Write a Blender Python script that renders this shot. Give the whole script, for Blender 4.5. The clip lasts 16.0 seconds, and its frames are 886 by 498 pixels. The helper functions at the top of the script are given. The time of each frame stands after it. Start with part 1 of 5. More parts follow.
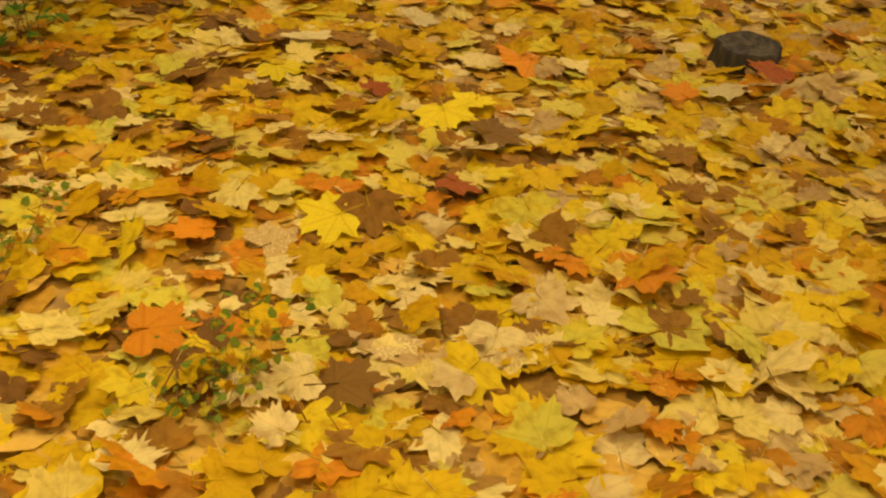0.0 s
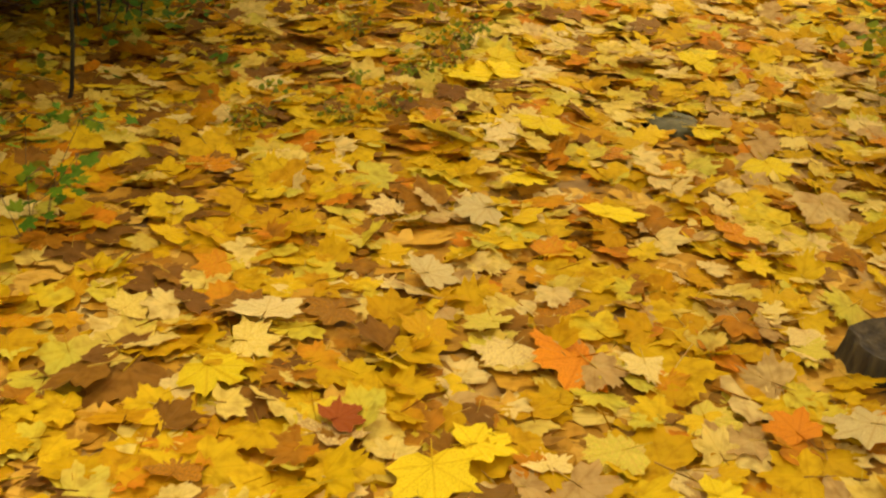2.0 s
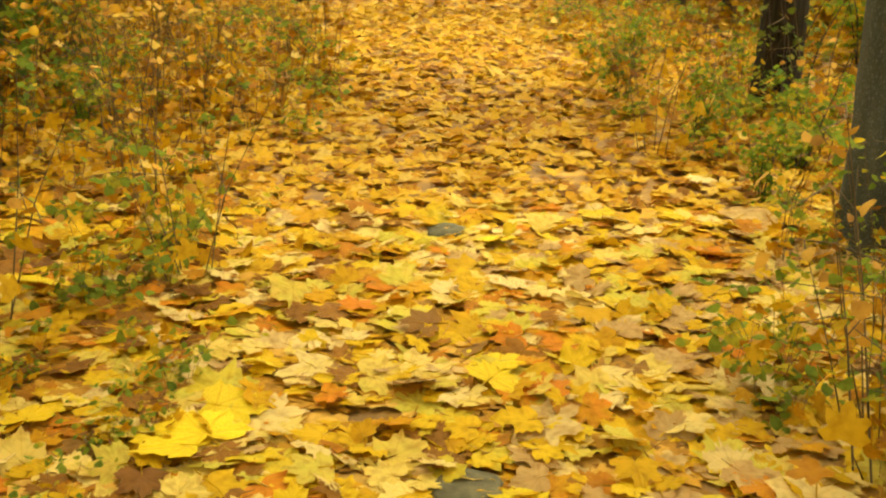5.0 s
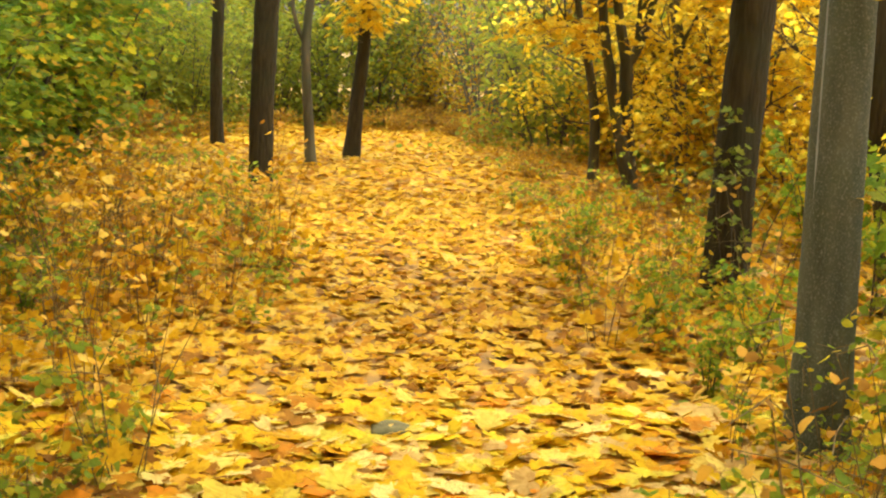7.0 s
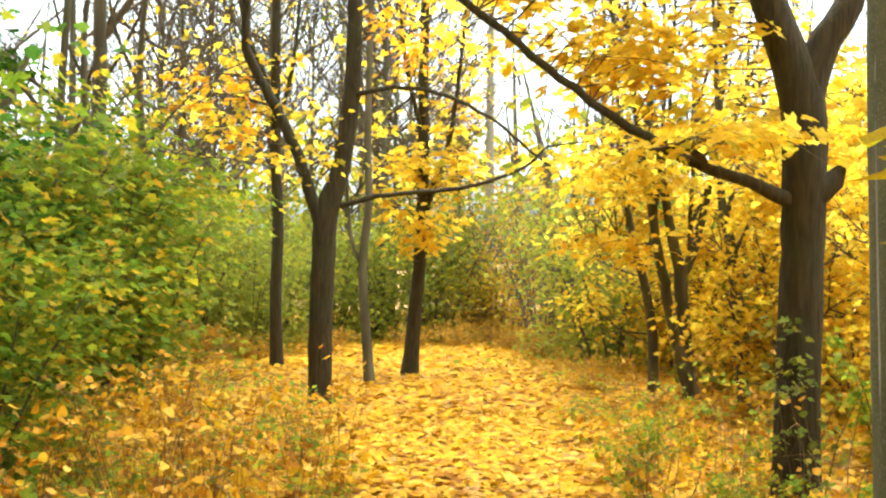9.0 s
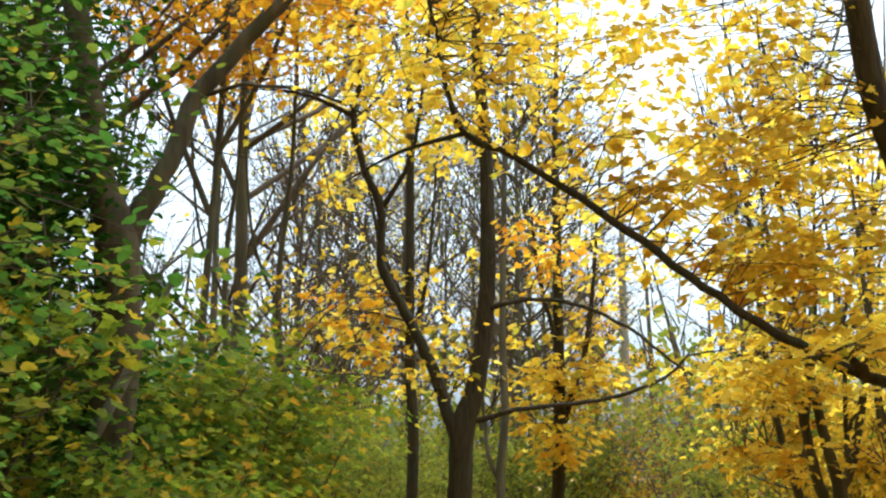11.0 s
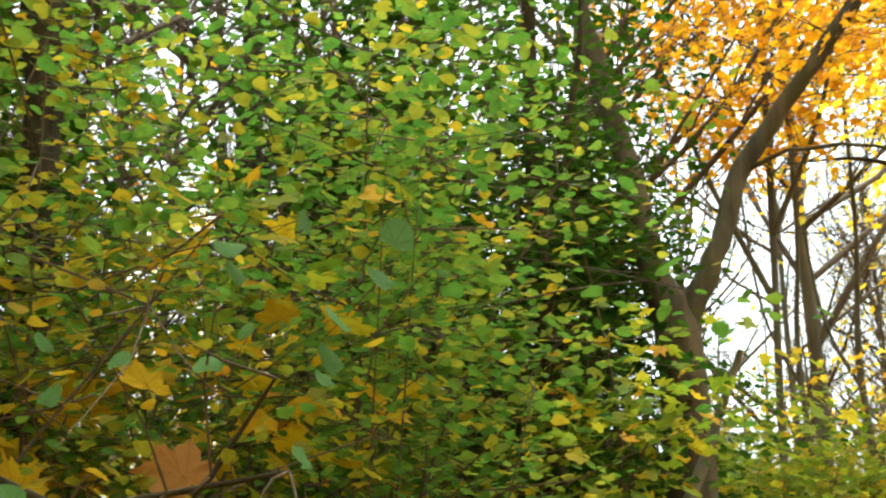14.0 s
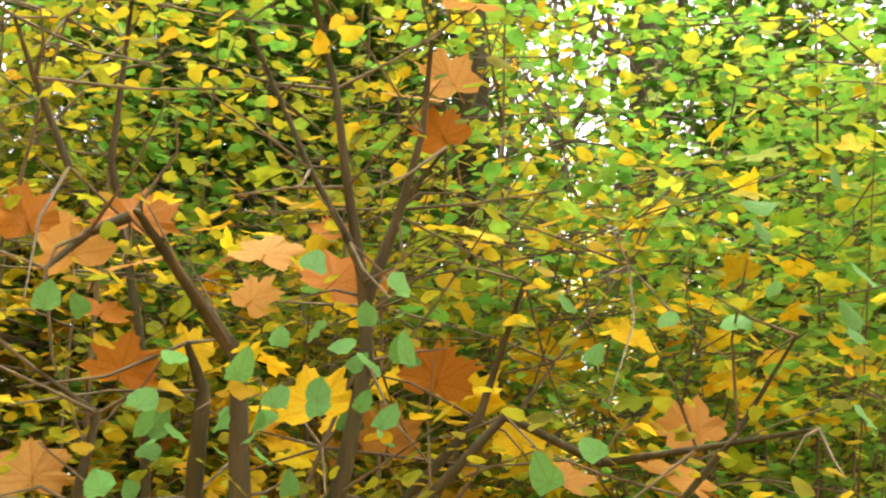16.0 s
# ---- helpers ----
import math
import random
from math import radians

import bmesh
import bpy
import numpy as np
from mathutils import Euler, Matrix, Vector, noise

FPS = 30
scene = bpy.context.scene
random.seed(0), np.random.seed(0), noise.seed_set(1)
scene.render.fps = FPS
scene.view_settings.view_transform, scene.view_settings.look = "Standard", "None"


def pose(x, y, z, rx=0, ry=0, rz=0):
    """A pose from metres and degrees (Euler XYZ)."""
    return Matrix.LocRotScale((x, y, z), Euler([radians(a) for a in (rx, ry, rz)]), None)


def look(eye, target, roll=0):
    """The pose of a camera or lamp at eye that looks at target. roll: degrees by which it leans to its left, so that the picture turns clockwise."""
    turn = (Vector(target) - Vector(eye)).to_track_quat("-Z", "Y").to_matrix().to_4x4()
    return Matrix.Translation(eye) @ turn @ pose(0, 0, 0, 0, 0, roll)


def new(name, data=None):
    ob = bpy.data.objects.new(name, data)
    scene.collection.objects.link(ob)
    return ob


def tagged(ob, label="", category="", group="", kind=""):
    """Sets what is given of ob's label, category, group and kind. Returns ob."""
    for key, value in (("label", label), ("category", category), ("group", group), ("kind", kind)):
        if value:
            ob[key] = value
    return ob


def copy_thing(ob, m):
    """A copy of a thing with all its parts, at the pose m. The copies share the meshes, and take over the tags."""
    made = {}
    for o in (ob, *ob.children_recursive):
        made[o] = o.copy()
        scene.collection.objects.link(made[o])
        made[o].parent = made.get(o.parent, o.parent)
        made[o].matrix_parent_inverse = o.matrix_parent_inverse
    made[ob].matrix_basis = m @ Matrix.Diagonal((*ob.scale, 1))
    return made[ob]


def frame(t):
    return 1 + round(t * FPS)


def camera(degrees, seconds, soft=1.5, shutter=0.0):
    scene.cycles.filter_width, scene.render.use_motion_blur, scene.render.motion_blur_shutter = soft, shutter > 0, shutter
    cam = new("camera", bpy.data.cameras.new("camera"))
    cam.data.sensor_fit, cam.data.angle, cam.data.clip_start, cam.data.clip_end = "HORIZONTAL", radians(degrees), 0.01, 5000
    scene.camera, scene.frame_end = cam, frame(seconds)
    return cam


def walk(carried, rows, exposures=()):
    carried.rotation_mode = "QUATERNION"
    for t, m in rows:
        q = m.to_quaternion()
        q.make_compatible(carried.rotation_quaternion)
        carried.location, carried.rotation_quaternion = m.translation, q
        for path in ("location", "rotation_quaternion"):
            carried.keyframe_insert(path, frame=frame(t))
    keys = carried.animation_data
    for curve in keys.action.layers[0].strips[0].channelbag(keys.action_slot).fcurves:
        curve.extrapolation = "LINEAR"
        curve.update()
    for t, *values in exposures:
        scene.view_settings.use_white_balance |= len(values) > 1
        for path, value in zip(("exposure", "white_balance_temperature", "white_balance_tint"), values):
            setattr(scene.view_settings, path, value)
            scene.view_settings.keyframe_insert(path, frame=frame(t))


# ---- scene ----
cam = camera(41.66, 16.0, soft=2.2, shutter=0.15)
PATH = [
    (0.0, pose(-0.000, 0.000, 1.343, 58.54, -3.58, 1.58)),
    (0.5, pose(0.085, 0.275, 1.345, 58.48, -4.83, 4.91)),
    (1.0, pose(0.093, 0.573, 1.319, 59.44, -4.56, 4.78)),
    (1.5, pose(0.105, 0.890, 1.348, 60.27, -3.81, 3.33)),
    (2.0, pose(0.150, 1.185, 1.359, 62.04, -3.65, 7.34)),
    (2.5, pose(0.224, 1.444, 1.363, 62.59, -4.33, 6.12)),
    (3.0, pose(0.208, 1.706, 1.362, 63.38, -2.63, 2.72)),
    (3.5, pose(0.226, 1.963, 1.361, 64.55, -2.98, 3.21)),
    (4.0, pose(0.288, 2.197, 1.376, 65.17, -3.42, 3.62)),
    (4.5, pose(0.306, 2.366, 1.394, 68.48, -2.11, -0.13)),
    (5.0, pose(0.310, 2.453, 1.339, 71.73, -1.78, -2.86)),
    (5.2, pose(0.331, 2.486, 1.331, 72.87, -2.62, -2.44)),
    (7.3, pose(0.380, 2.517, 1.432, 81.32, -2.72, -4.85)),
    (7.5, pose(0.374, 2.511, 1.437, 82.11, -2.93, -5.07)),
    (8.0, pose(0.370, 2.477, 1.433, 84.79, -3.00, -5.29)),
    (8.5, pose(0.371, 2.479, 1.461, 87.89, -1.55, -4.45)),
    (9.0, pose(0.382, 2.502, 1.470, 90.54, -0.48, -1.84)),
    (9.5, pose(0.382, 2.538, 1.478, 92.65, -0.50, 0.49)),
    (10.0, pose(0.382, 2.519, 1.508, 95.52, -1.04, 1.70)),
    (10.2, pose(0.374, 2.522, 1.524, 96.47, -0.60, 2.70)),
    (12.3, pose(0.307, 2.999, 1.364, 108.18, 1.00, 10.39)),
    (12.5, pose(0.301, 3.030, 1.335, 108.85, 1.31, 13.57)),
    (13.0, pose(0.285, 3.066, 1.395, 107.86, 0.61, 20.97)),
    (13.5, pose(0.289, 3.057, 1.407, 107.27, 1.11, 27.11)),
    (14.0, pose(0.297, 3.030, 1.421, 106.41, 0.95, 33.08)),
    (14.5, pose(0.260, 3.053, 1.429, 104.90, 1.23, 39.14)),
    (15.0, pose(0.290, 2.992, 1.414, 105.43, 0.27, 44.19)),
    (15.5, pose(0.200, 2.937, 1.413, 105.31, 1.23, 48.39)),
    (16.0, pose(0.143, 2.854, 1.420, 104.08, -1.65, 50.60)),
]
EXPOSURES = [(0.0, 1.2, 7250, 11), (2.5, 1.65, 6850, 6), (4.0, 1.72, 6700, 3), (5.0, 1.9, 6450, 0), (7.5, 2.33, 6100, -2), (9.0, 2.57, 5850, -3), (10.2, 2.1, 5550, -2), (12.3, 0.85, 5300, 2), (13.0, 0.95, 5500, 1), (13.5, 1.4, 5750, -1), (14.0, 2.1, 6150, -2), (15.0, 3.2, 6400, -3), (16.0, 3.35, 6500, 0)]
walk(cam, PATH, EXPOSURES)

# ---- light: a bright overcast sky over the wood ----
world = bpy.data.worlds.new("overcast_sky")
scene.world = world
world.use_nodes = True
wn = world.node_tree.nodes
wl = world.node_tree.links
sky = wn.new("ShaderNodeTexSky")
sky.sky_type = 'NISHITA'
sky.sun_disc = False
sky.sun_elevation = radians(80)
sky.sun_rotation = radians(10)
sky.dust_density = 6.0
sky.air_density = 1.0
pale = wn.new("ShaderNodeHueSaturation")
pale.inputs["Saturation"].default_value = 0.12
wl.new(sky.outputs[0], pale.inputs["Color"])
wl.new(pale.outputs[0], wn["Background"].inputs[0])
wn["Background"].inputs[1].default_value = 0.15

sun = bpy.data.lights.new("sun", 'SUN')
sun.energy = 1.0
sun.angle = radians(120)
sun.color = (1.0, 0.95, 0.86)
sun_ob = new("sun", sun)
sun_ob.matrix_world = look((0.6, 6.6, 18), (0, 3.5, 0))

# ---- materials ----
def links_of(m):
    m.use_nodes = True
    nt = m.node_tree
    return nt.nodes, nt.links, nt.nodes["Principled BSDF"], nt.nodes["Material Output"]


def noise_node(n, l, scale, detail=3.0, vector=None, coords="Object"):
    tc = n.new("ShaderNodeTexCoord")
    no = n.new("ShaderNodeTexNoise")
    no.inputs["Scale"].default_value = scale
    no.inputs["Detail"].default_value = detail
    if vector is not None:
        mp = n.new("ShaderNodeMapping")
        mp.inputs["Scale"].default_value = vector
        l.new(tc.outputs[coords], mp.inputs[0])
        l.new(mp.outputs[0], no.inputs["Vector"])
    else:
        l.new(tc.outputs[coords], no.inputs["Vector"])
    return no


def ramp_node(n, stops):
    r = n.new("ShaderNodeValToRGB")
    e = r.color_ramp.elements
    while len(e) < len(stops):
        e.new(0.5)
    for k, (p, c) in enumerate(stops):
        e[k].position, e[k].color = p, (*c, 1)
    return r


def leaf_material(name, stops, see_through=0.35, rough=0.55, veins=False, pick="island", patch=0.0, gloss=0.05, across=0.0, own=1.0, clump=0.9, drift=0.0, vein=0.8):
    """Leaf: one colour a leaf from the ramp, blotches, veins, light shining through."""
    m = bpy.data.materials.new(name)
    n, l, p, out = links_of(m)
    if pick == "island":
        g = n.new("ShaderNodeNewGeometry")
        chance = g.outputs["Random Per Island"]
    else:
        g = n.new("ShaderNodeObjectInfo")
        chance = g.outputs["Random"]
    if patch:
        if own < 1:
            mo = n.new("ShaderNodeMath")
            mo.operation = 'MULTIPLY_ADD'
            mo.inputs[1].default_value = own
            mo.inputs[2].default_value = 0.5 - 0.5 * own
            l.new(chance, mo.inputs[0])
            chance = mo.outputs[0]
        big = noise_node(n, l, clump, 2.0)
        ma = n.new("ShaderNodeMath")
        ma.operation = 'MULTIPLY_ADD'
        ma.inputs[1].default_value = patch
        ma.inputs[2].default_value = -0.5 * patch
        l.new(big.outputs["Fac"], ma.inputs[0])
        ad = n.new("ShaderNodeMath")
        ad.operation = 'ADD'
        ad.use_clamp = True
        l.new(chance, ad.inputs[0])
        l.new(ma.outputs[0], ad.inputs[1])
        chance = ad.outputs[0]
    if across:
        tc = n.new("ShaderNodeTexCoord")
        xs = n.new("ShaderNodeSeparateXYZ")
        l.new(tc.outputs["Object"], xs.inputs[0])
        mr = n.new("ShaderNodeMapRange")
        mr.inputs[1].default_value, mr.inputs[2].default_value = -1.4, 1.2
        mr.inputs[3].default_value, mr.inputs[4].default_value = -across, across
        l.new(xs.outputs[0], mr.inputs[0])
        ad = n.new("ShaderNodeMath")
        ad.operation = 'ADD'
        ad.use_clamp = True
        l.new(chance, ad.inputs[0])
        l.new(mr.outputs[0], ad.inputs[1])
        chance = ad.outputs[0]
    if drift:
        dn = noise_node(n, l, 17.0, 2.0)
        ma = n.new("ShaderNodeMath")
        ma.operation = 'MULTIPLY_ADD'
        ma.inputs[1].default_value = drift
        ma.inputs[2].default_value = -0.5 * drift
        l.new(dn.outputs["Fac"], ma.inputs[0])
        ad = n.new("ShaderNodeMath")
        ad.operation = 'ADD'
        ad.use_clamp = True
        l.new(chance, ad.inputs[0])
        l.new(ma.outputs[0], ad.inputs[1])
        chance = ad.outputs[0]
    r = ramp_node(n, stops)
    l.new(chance, r.inputs[0])
    blot = noise_node(n, l, 38.0, 3.0)
    br = ramp_node(n, [(0.3, (0.68, 0.6, 0.5)), (0.52, (1, 1, 1)), (0.75, (1.12, 1.08, 1.05))])
    l.new(blot.outputs["Fac"], br.inputs[0])
    mx = n.new("ShaderNodeMix")
    mx.data_type, mx.blend_type = 'RGBA', 'MULTIPLY'
    mx.inputs[0].default_value = 0.8
    l.new(r.outputs[0], mx.inputs[6])
    l.new(br.outputs[0], mx.inputs[7])
    colour = mx.outputs[2]
    if veins:
        at = n.new("ShaderNodeAttribute")
        at.attribute_name = "leaf_xy"
        sp = n.new("ShaderNodeSeparateXYZ")
        l.new(at.outputs["Vector"], sp.inputs[0])
        an = n.new("ShaderNodeMath"); an.operation = 'ARCTAN2'
        l.new(sp.outputs[0], an.inputs[0]); l.new(sp.outputs[1], an.inputs[1])
        pp = n.new("ShaderNodeMath"); pp.operation = 'PINGPONG'
        pp.inputs[1].default_value = math.pi / 8
        l.new(an.outputs[0], pp.inputs[0])
        ln = n.new("ShaderNodeVectorMath"); ln.operation = 'LENGTH'
        l.new(at.outputs["Vector"], ln.inputs[0])
        mu = n.new("ShaderNodeMath"); mu.operation = 'MULTIPLY'
        l.new(pp.outputs[0], mu.inputs[0]); l.new(ln.outputs["Value"], mu.inputs[1])
        vr = ramp_node(n, [(0.0, (0.82, 0.72, 0.5)), (0.035, (1, 1, 1))])
        l.new(mu.outputs[0], vr.inputs[0])
        m2 = n.new("ShaderNodeMix")
        m2.data_type, m2.blend_type = 'RGBA', 'MULTIPLY'
        m2.inputs[0].default_value = vein
        l.new(colour, m2.inputs[6]); l.new(vr.outputs[0], m2.inputs[7])
        colour = m2.outputs[2]
    l.new(colour, p.inputs["Base Color"])
    p.inputs["Roughness"].default_value = rough
    p.inputs["Specular IOR Level"].default_value = gloss
    bump = n.new("ShaderNodeBump")
    bump.inputs["Strength"].default_value = 0.25
    bump.inputs["Distance"].default_value = 0.01
    l.new(blot.outputs["Fac"], bump.inputs["Height"])
    l.new(bump.outputs[0], p.inputs["Normal"])
    if see_through:
        tr = n.new("ShaderNodeBsdfTranslucent")
        l.new(colour, tr.inputs[0])
        ms = n.new("ShaderNodeMixShader")
        ms.inputs[0].default_value = see_through
        l.new(p.outputs[0], ms.inputs[1]); l.new(tr.outputs[0], ms.inputs[2])
        l.new(ms.outputs[0], out.inputs[0])
    return m


def bark_material(name, dark, light, moss=None, scale=9.0, relief=0.6, flecks=None):
    m = bpy.data.materials.new(name)
    n, l, p, out = links_of(m)
    a = noise_node(n, l, scale, 6.0, (1.0, 1.0, 0.16))
    r = ramp_node(n, [(0.32, dark), (0.68, light)])
    l.new(a.outputs["Fac"], r.inputs[0])
    colour = r.outputs[0]
    if moss:
        b = noise_node(n, l, 2.3, 4.0)
        br = ramp_node(n, [(0.5, (0, 0, 0)), (0.68, (0.7, 0.7, 0.7))])
        l.new(b.outputs["Fac"], br.inputs[0])
        mx = n.new("ShaderNodeMix"); mx.data_type = 'RGBA'
        l.new(br.outputs[0], mx.inputs[0]); l.new(colour, mx.inputs[6])
        mx.inputs[7].default_value = (*moss, 1)
        colour = mx.outputs[2]
    if flecks:
        b = noise_node(n, l, 170.0, 5.0, (1.0, 1.0, 0.7))
        br = ramp_node(n, [(0.52, (0, 0, 0)), (0.74, (0.75, 0.75, 0.75))])
        l.new(b.outputs["Fac"], br.inputs[0])
        mx = n.new("ShaderNodeMix"); mx.data_type = 'RGBA'
        l.new(br.outputs[0], mx.inputs[0]); l.new(colour, mx.inputs[6])
        mx.inputs[7].default_value = (*flecks, 1)
        colour = mx.outputs[2]
    l.new(colour, p.inputs["Base Color"])
    p.inputs["Roughness"].default_value = 0.85
    p.inputs["Specular IOR Level"].default_value = 0.2
    bump = n.new("ShaderNodeBump")
    bump.inputs["Strength"].default_value = relief
    bump.inputs["Distance"].default_value = 0.02
    l.new(a.outputs["Fac"], bump.inputs["Height"])
    l.new(bump.outputs[0], p.inputs["Normal"])
    return m


BARK_MAPLE = bark_material("maple_bark", (0.022, 0.016, 0.007), (0.052, 0.038, 0.016), (0.034, 0.034, 0.014), 40.0, 0.8)
BARK_GREY = bark_material("smooth_grey_bark", (0.048, 0.046, 0.024), (0.105, 0.10, 0.056), (0.05, 0.056, 0.024), 11.0, 0.5, (0.21, 0.20, 0.14))
BARK_MID = bark_material("brown_grey_bark", (0.035, 0.028, 0.014), (0.10, 0.08, 0.042), (0.05, 0.055, 0.02))
BARK_PALE = bark_material("pale_bark", (0.15, 0.14, 0.11), (0.27, 0.255, 0.20), None, 7.0, 0.3)
# bark of the farther trees, made paler so its colour carries some haze
BARK_HAZED = bark_material("hazed_grey_brown_bark", (0.05, 0.042, 0.024), (0.13, 0.11, 0.068), (0.07, 0.075, 0.03))
TWIG = bark_material("twig_bark", (0.05, 0.036, 0.022), (0.11, 0.08, 0.045), None, 30.0, 0.2)
STEM = bark_material("herb_stem", (0.09, 0.06, 0.02), (0.20, 0.13, 0.045), None, 30.0, 0.1)
DEADWOOD = bark_material("dead_wood", (0.08, 0.072, 0.05), (0.19, 0.175, 0.13), None, 8.0, 0.4)
STUMP_TOP = bark_material("weathered_cut_wood", (0.022, 0.014, 0.005), (0.085, 0.055, 0.018), (0.06, 0.05, 0.016), 46.0, 1.0)

LITTER_STOPS = [(0.0, (0.19, 0.08, 0.012)), (0.10, (0.30, 0.13, 0.012)), (0.15, (0.46, 0.175, 0.008)), (0.18, (0.60, 0.20, 0.010)),
                (0.22, (0.54, 0.25, 0.007)), (0.36, (0.52, 0.29, 0.006)), (0.48, (0.62, 0.36, 0.008)), (0.60, (0.66, 0.42, 0.012)),
                (0.68, (0.54, 0.43, 0.04)), (0.74, (0.60, 0.40, 0.05)), (0.80, (0.68, 0.47, 0.08)), (0.93, (0.70, 0.49, 0.14)), (1.0, (0.46, 0.27, 0.07))]
OLD_STOPS = [(0.0, (0.22, 0.105, 0.016)), (0.3, (0.36, 0.17, 0.0154)), (0.65, (0.512, 0.25, 0.0179)), (1.0, (0.594, 0.343, 0.0512))]
YELLOW_STOPS = [(0.0, (0.58, 0.33, 0.012)), (0.25, (0.72, 0.47, 0.018)), (0.6, (0.78, 0.57, 0.035)), (0.85, (0.78, 0.61, 0.07)), (1.0, (0.48, 0.44, 0.03))]
ORANGE_STOPS = [(0.0, (0.56, 0.22, 0.010)), (0.35, (0.72, 0.34, 0.010)), (0.7, (0.78, 0.44, 0.014)), (1.0, (0.78, 0.53, 0.02))]
GREEN_STOPS = [(0.0, (0.014, 0.043, 0.004)), (0.4, (0.024, 0.066, 0.006)), (0.7, (0.048, 0.092, 0.007)), (0.84, (0.115, 0.135, 0.009)), (0.93, (0.38, 0.27, 0.010)), (1.0, (0.28, 0.12, 0.012))]
MIXED_STOPS = [(0.0, (0.095, 0.135, 0.015)), (0.35, (0.15, 0.18, 0.016)), (0.65, (0.27, 0.235, 0.016)), (0.86, (0.46, 0.34, 0.014)), (0.96, (0.50, 0.27, 0.014)), (1.0, (0.28, 0.13, 0.015))]
BELT_STOPS = [(0.0, (0.15, 0.185, 0.022)), (0.5, (0.23, 0.25, 0.024)), (0.85, (0.34, 0.29, 0.022)), (1.0, (0.48, 0.33, 0.018))]
RUSSET_STOPS = [(0.0, (0.16, 0.08, 0.014)), (0.4, (0.34, 0.17, 0.016)), (0.75, (0.44, 0.25, 0.018)), (1.0, (0.24, 0.20, 0.016))]
LITTER = leaf_material("fallen_maple_leaf", LITTER_STOPS, 0.32, 0.6, True, "island", 0.4, 0.05, 0.14, drift=0.12, vein=0.5)
GOLDEN_STOPS = [(0.0, (0.20, 0.08, 0.006)), (0.12, (0.36, 0.145, 0.006)), (0.3, (0.48, 0.23, 0.006)), (0.55, (0.56, 0.31, 0.008)), (0.8, (0.58, 0.345, 0.02)), (1.0, (0.58, 0.37, 0.06))]
LITTER_FAR = leaf_material("fallen_golden_leaf", GOLDEN_STOPS, 0.32, 0.5, False, "island", 0.35, drift=0.15)
LITTER_OLD = leaf_material("old_brown_leaf", OLD_STOPS, 0.15, 0.6, False, "island", 0.2, drift=0.3)
LITTER_ONE = leaf_material("single_fallen_leaf", LITTER_STOPS, 0.18, 0.5, True, "object", drift=0.3, vein=0.5)
YELLOW = leaf_material("yellow_maple_leaf", YELLOW_STOPS, 0.75)
# darker copy of the yellow leaf, with the bushes' shade in its colour
GOLD_SHADED = leaf_material("shaded_golden_leaf", [(0.0, (0.34, 0.16, 0.010)), (0.3, (0.50, 0.30, 0.012)), (0.7, (0.58, 0.39, 0.014)), (1.0, (0.40, 0.34, 0.014))], 0.55)
ORANGE = leaf_material("orange_maple_leaf", ORANGE_STOPS, 0.68)
GREEN = leaf_material("green_leaf", GREEN_STOPS, 0.55, 0.7, False, "island", 0.5, 0.02, own=0.5, clump=1.6)
SHRUB_LEAF = leaf_material("shrub_leaf", [(0.0, (0.058, 0.155, 0.022)), (0.35, (0.094, 0.205, 0.024)), (0.6, (0.16, 0.24, 0.026)), (0.77, (0.30, 0.285, 0.022)), (0.9, (0.44, 0.32, 0.016)), (1.0, (0.40, 0.20, 0.02))], 0.62, 0.6, False, "island", 0.9, 0.05, own=0.62, clump=2.2)
MAPLE_GREEN = leaf_material("turning_maple_leaf", [(0.0, (0.11, 0.185, 0.014)), (0.4, (0.18, 0.245, 0.016)), (0.75, (0.27, 0.29, 0.016)), (0.9, (0.42, 0.34, 0.016)), (1.0, (0.52, 0.28, 0.014))], 0.6, 0.5, False, "island", 0.3, 0.06)
HERB = leaf_material("herb_leaf", [(0.0, (0.15, 0.20, 0.02)), (0.5, (0.23, 0.265, 0.022)), (0.75, (0.38, 0.335, 0.022)), (0.92, (0.56, 0.39, 0.018)), (1.0, (0.50, 0.24, 0.014))], 0.55, 0.6, False, "island", 0.4, 0.03)
SEEDLING = leaf_material("seedling_leaf", [(0.0, (0.07, 0.15, 0.010)), (0.7, (0.12, 0.215, 0.012)), (1.0, (0.24, 0.28, 0.014))], 0.5, 0.5, False, "island", 0.2, 0.05)
IVY = leaf_material("olive_climber_leaf", [(0.0, (0.12, 0.15, 0.025)), (0.6, (0.19, 0.215, 0.03)), (0.9, (0.30, 0.27, 0.03)), (1.0, (0.46, 0.36, 0.05))], 0.4, 0.6, False, "island", 0.2, 0.04)
MIXED = leaf_material("green_yellow_leaf", MIXED_STOPS, 0.6, 0.5, False, "island", 0.9, own=0.6)
BELT = leaf_material("thicket_leaf", BELT_STOPS, 0.6, 0.5, False, "island", 0.5, own=0.7)
RUSSET = leaf_material("russet_leaf", RUSSET_STOPS, 0.5, 0.6, False, "island", 0.5, own=0.7)
AUTUMN = leaf_material("autumn_shrub_leaf", [(0.0, (0.06, 0.09, 0.009)), (0.3, (0.115, 0.13, 0.010)), (0.55, (0.19, 0.17, 0.010)), (0.72, (0.32, 0.215, 0.010)), (0.86, (0.27, 0.125, 0.010)), (1.0, (0.16, 0.068, 0.010))], 0.62, 0.6, False, "island", 1.0, 0.04, own=0.45, clump=2.2)


def plain_leaf(name, c, see=0.2):
    d = tuple(0.75 * v for v in c)
    return leaf_material(name, [(0.0, d), (1.0, c)], see, 0.5, True, "object")


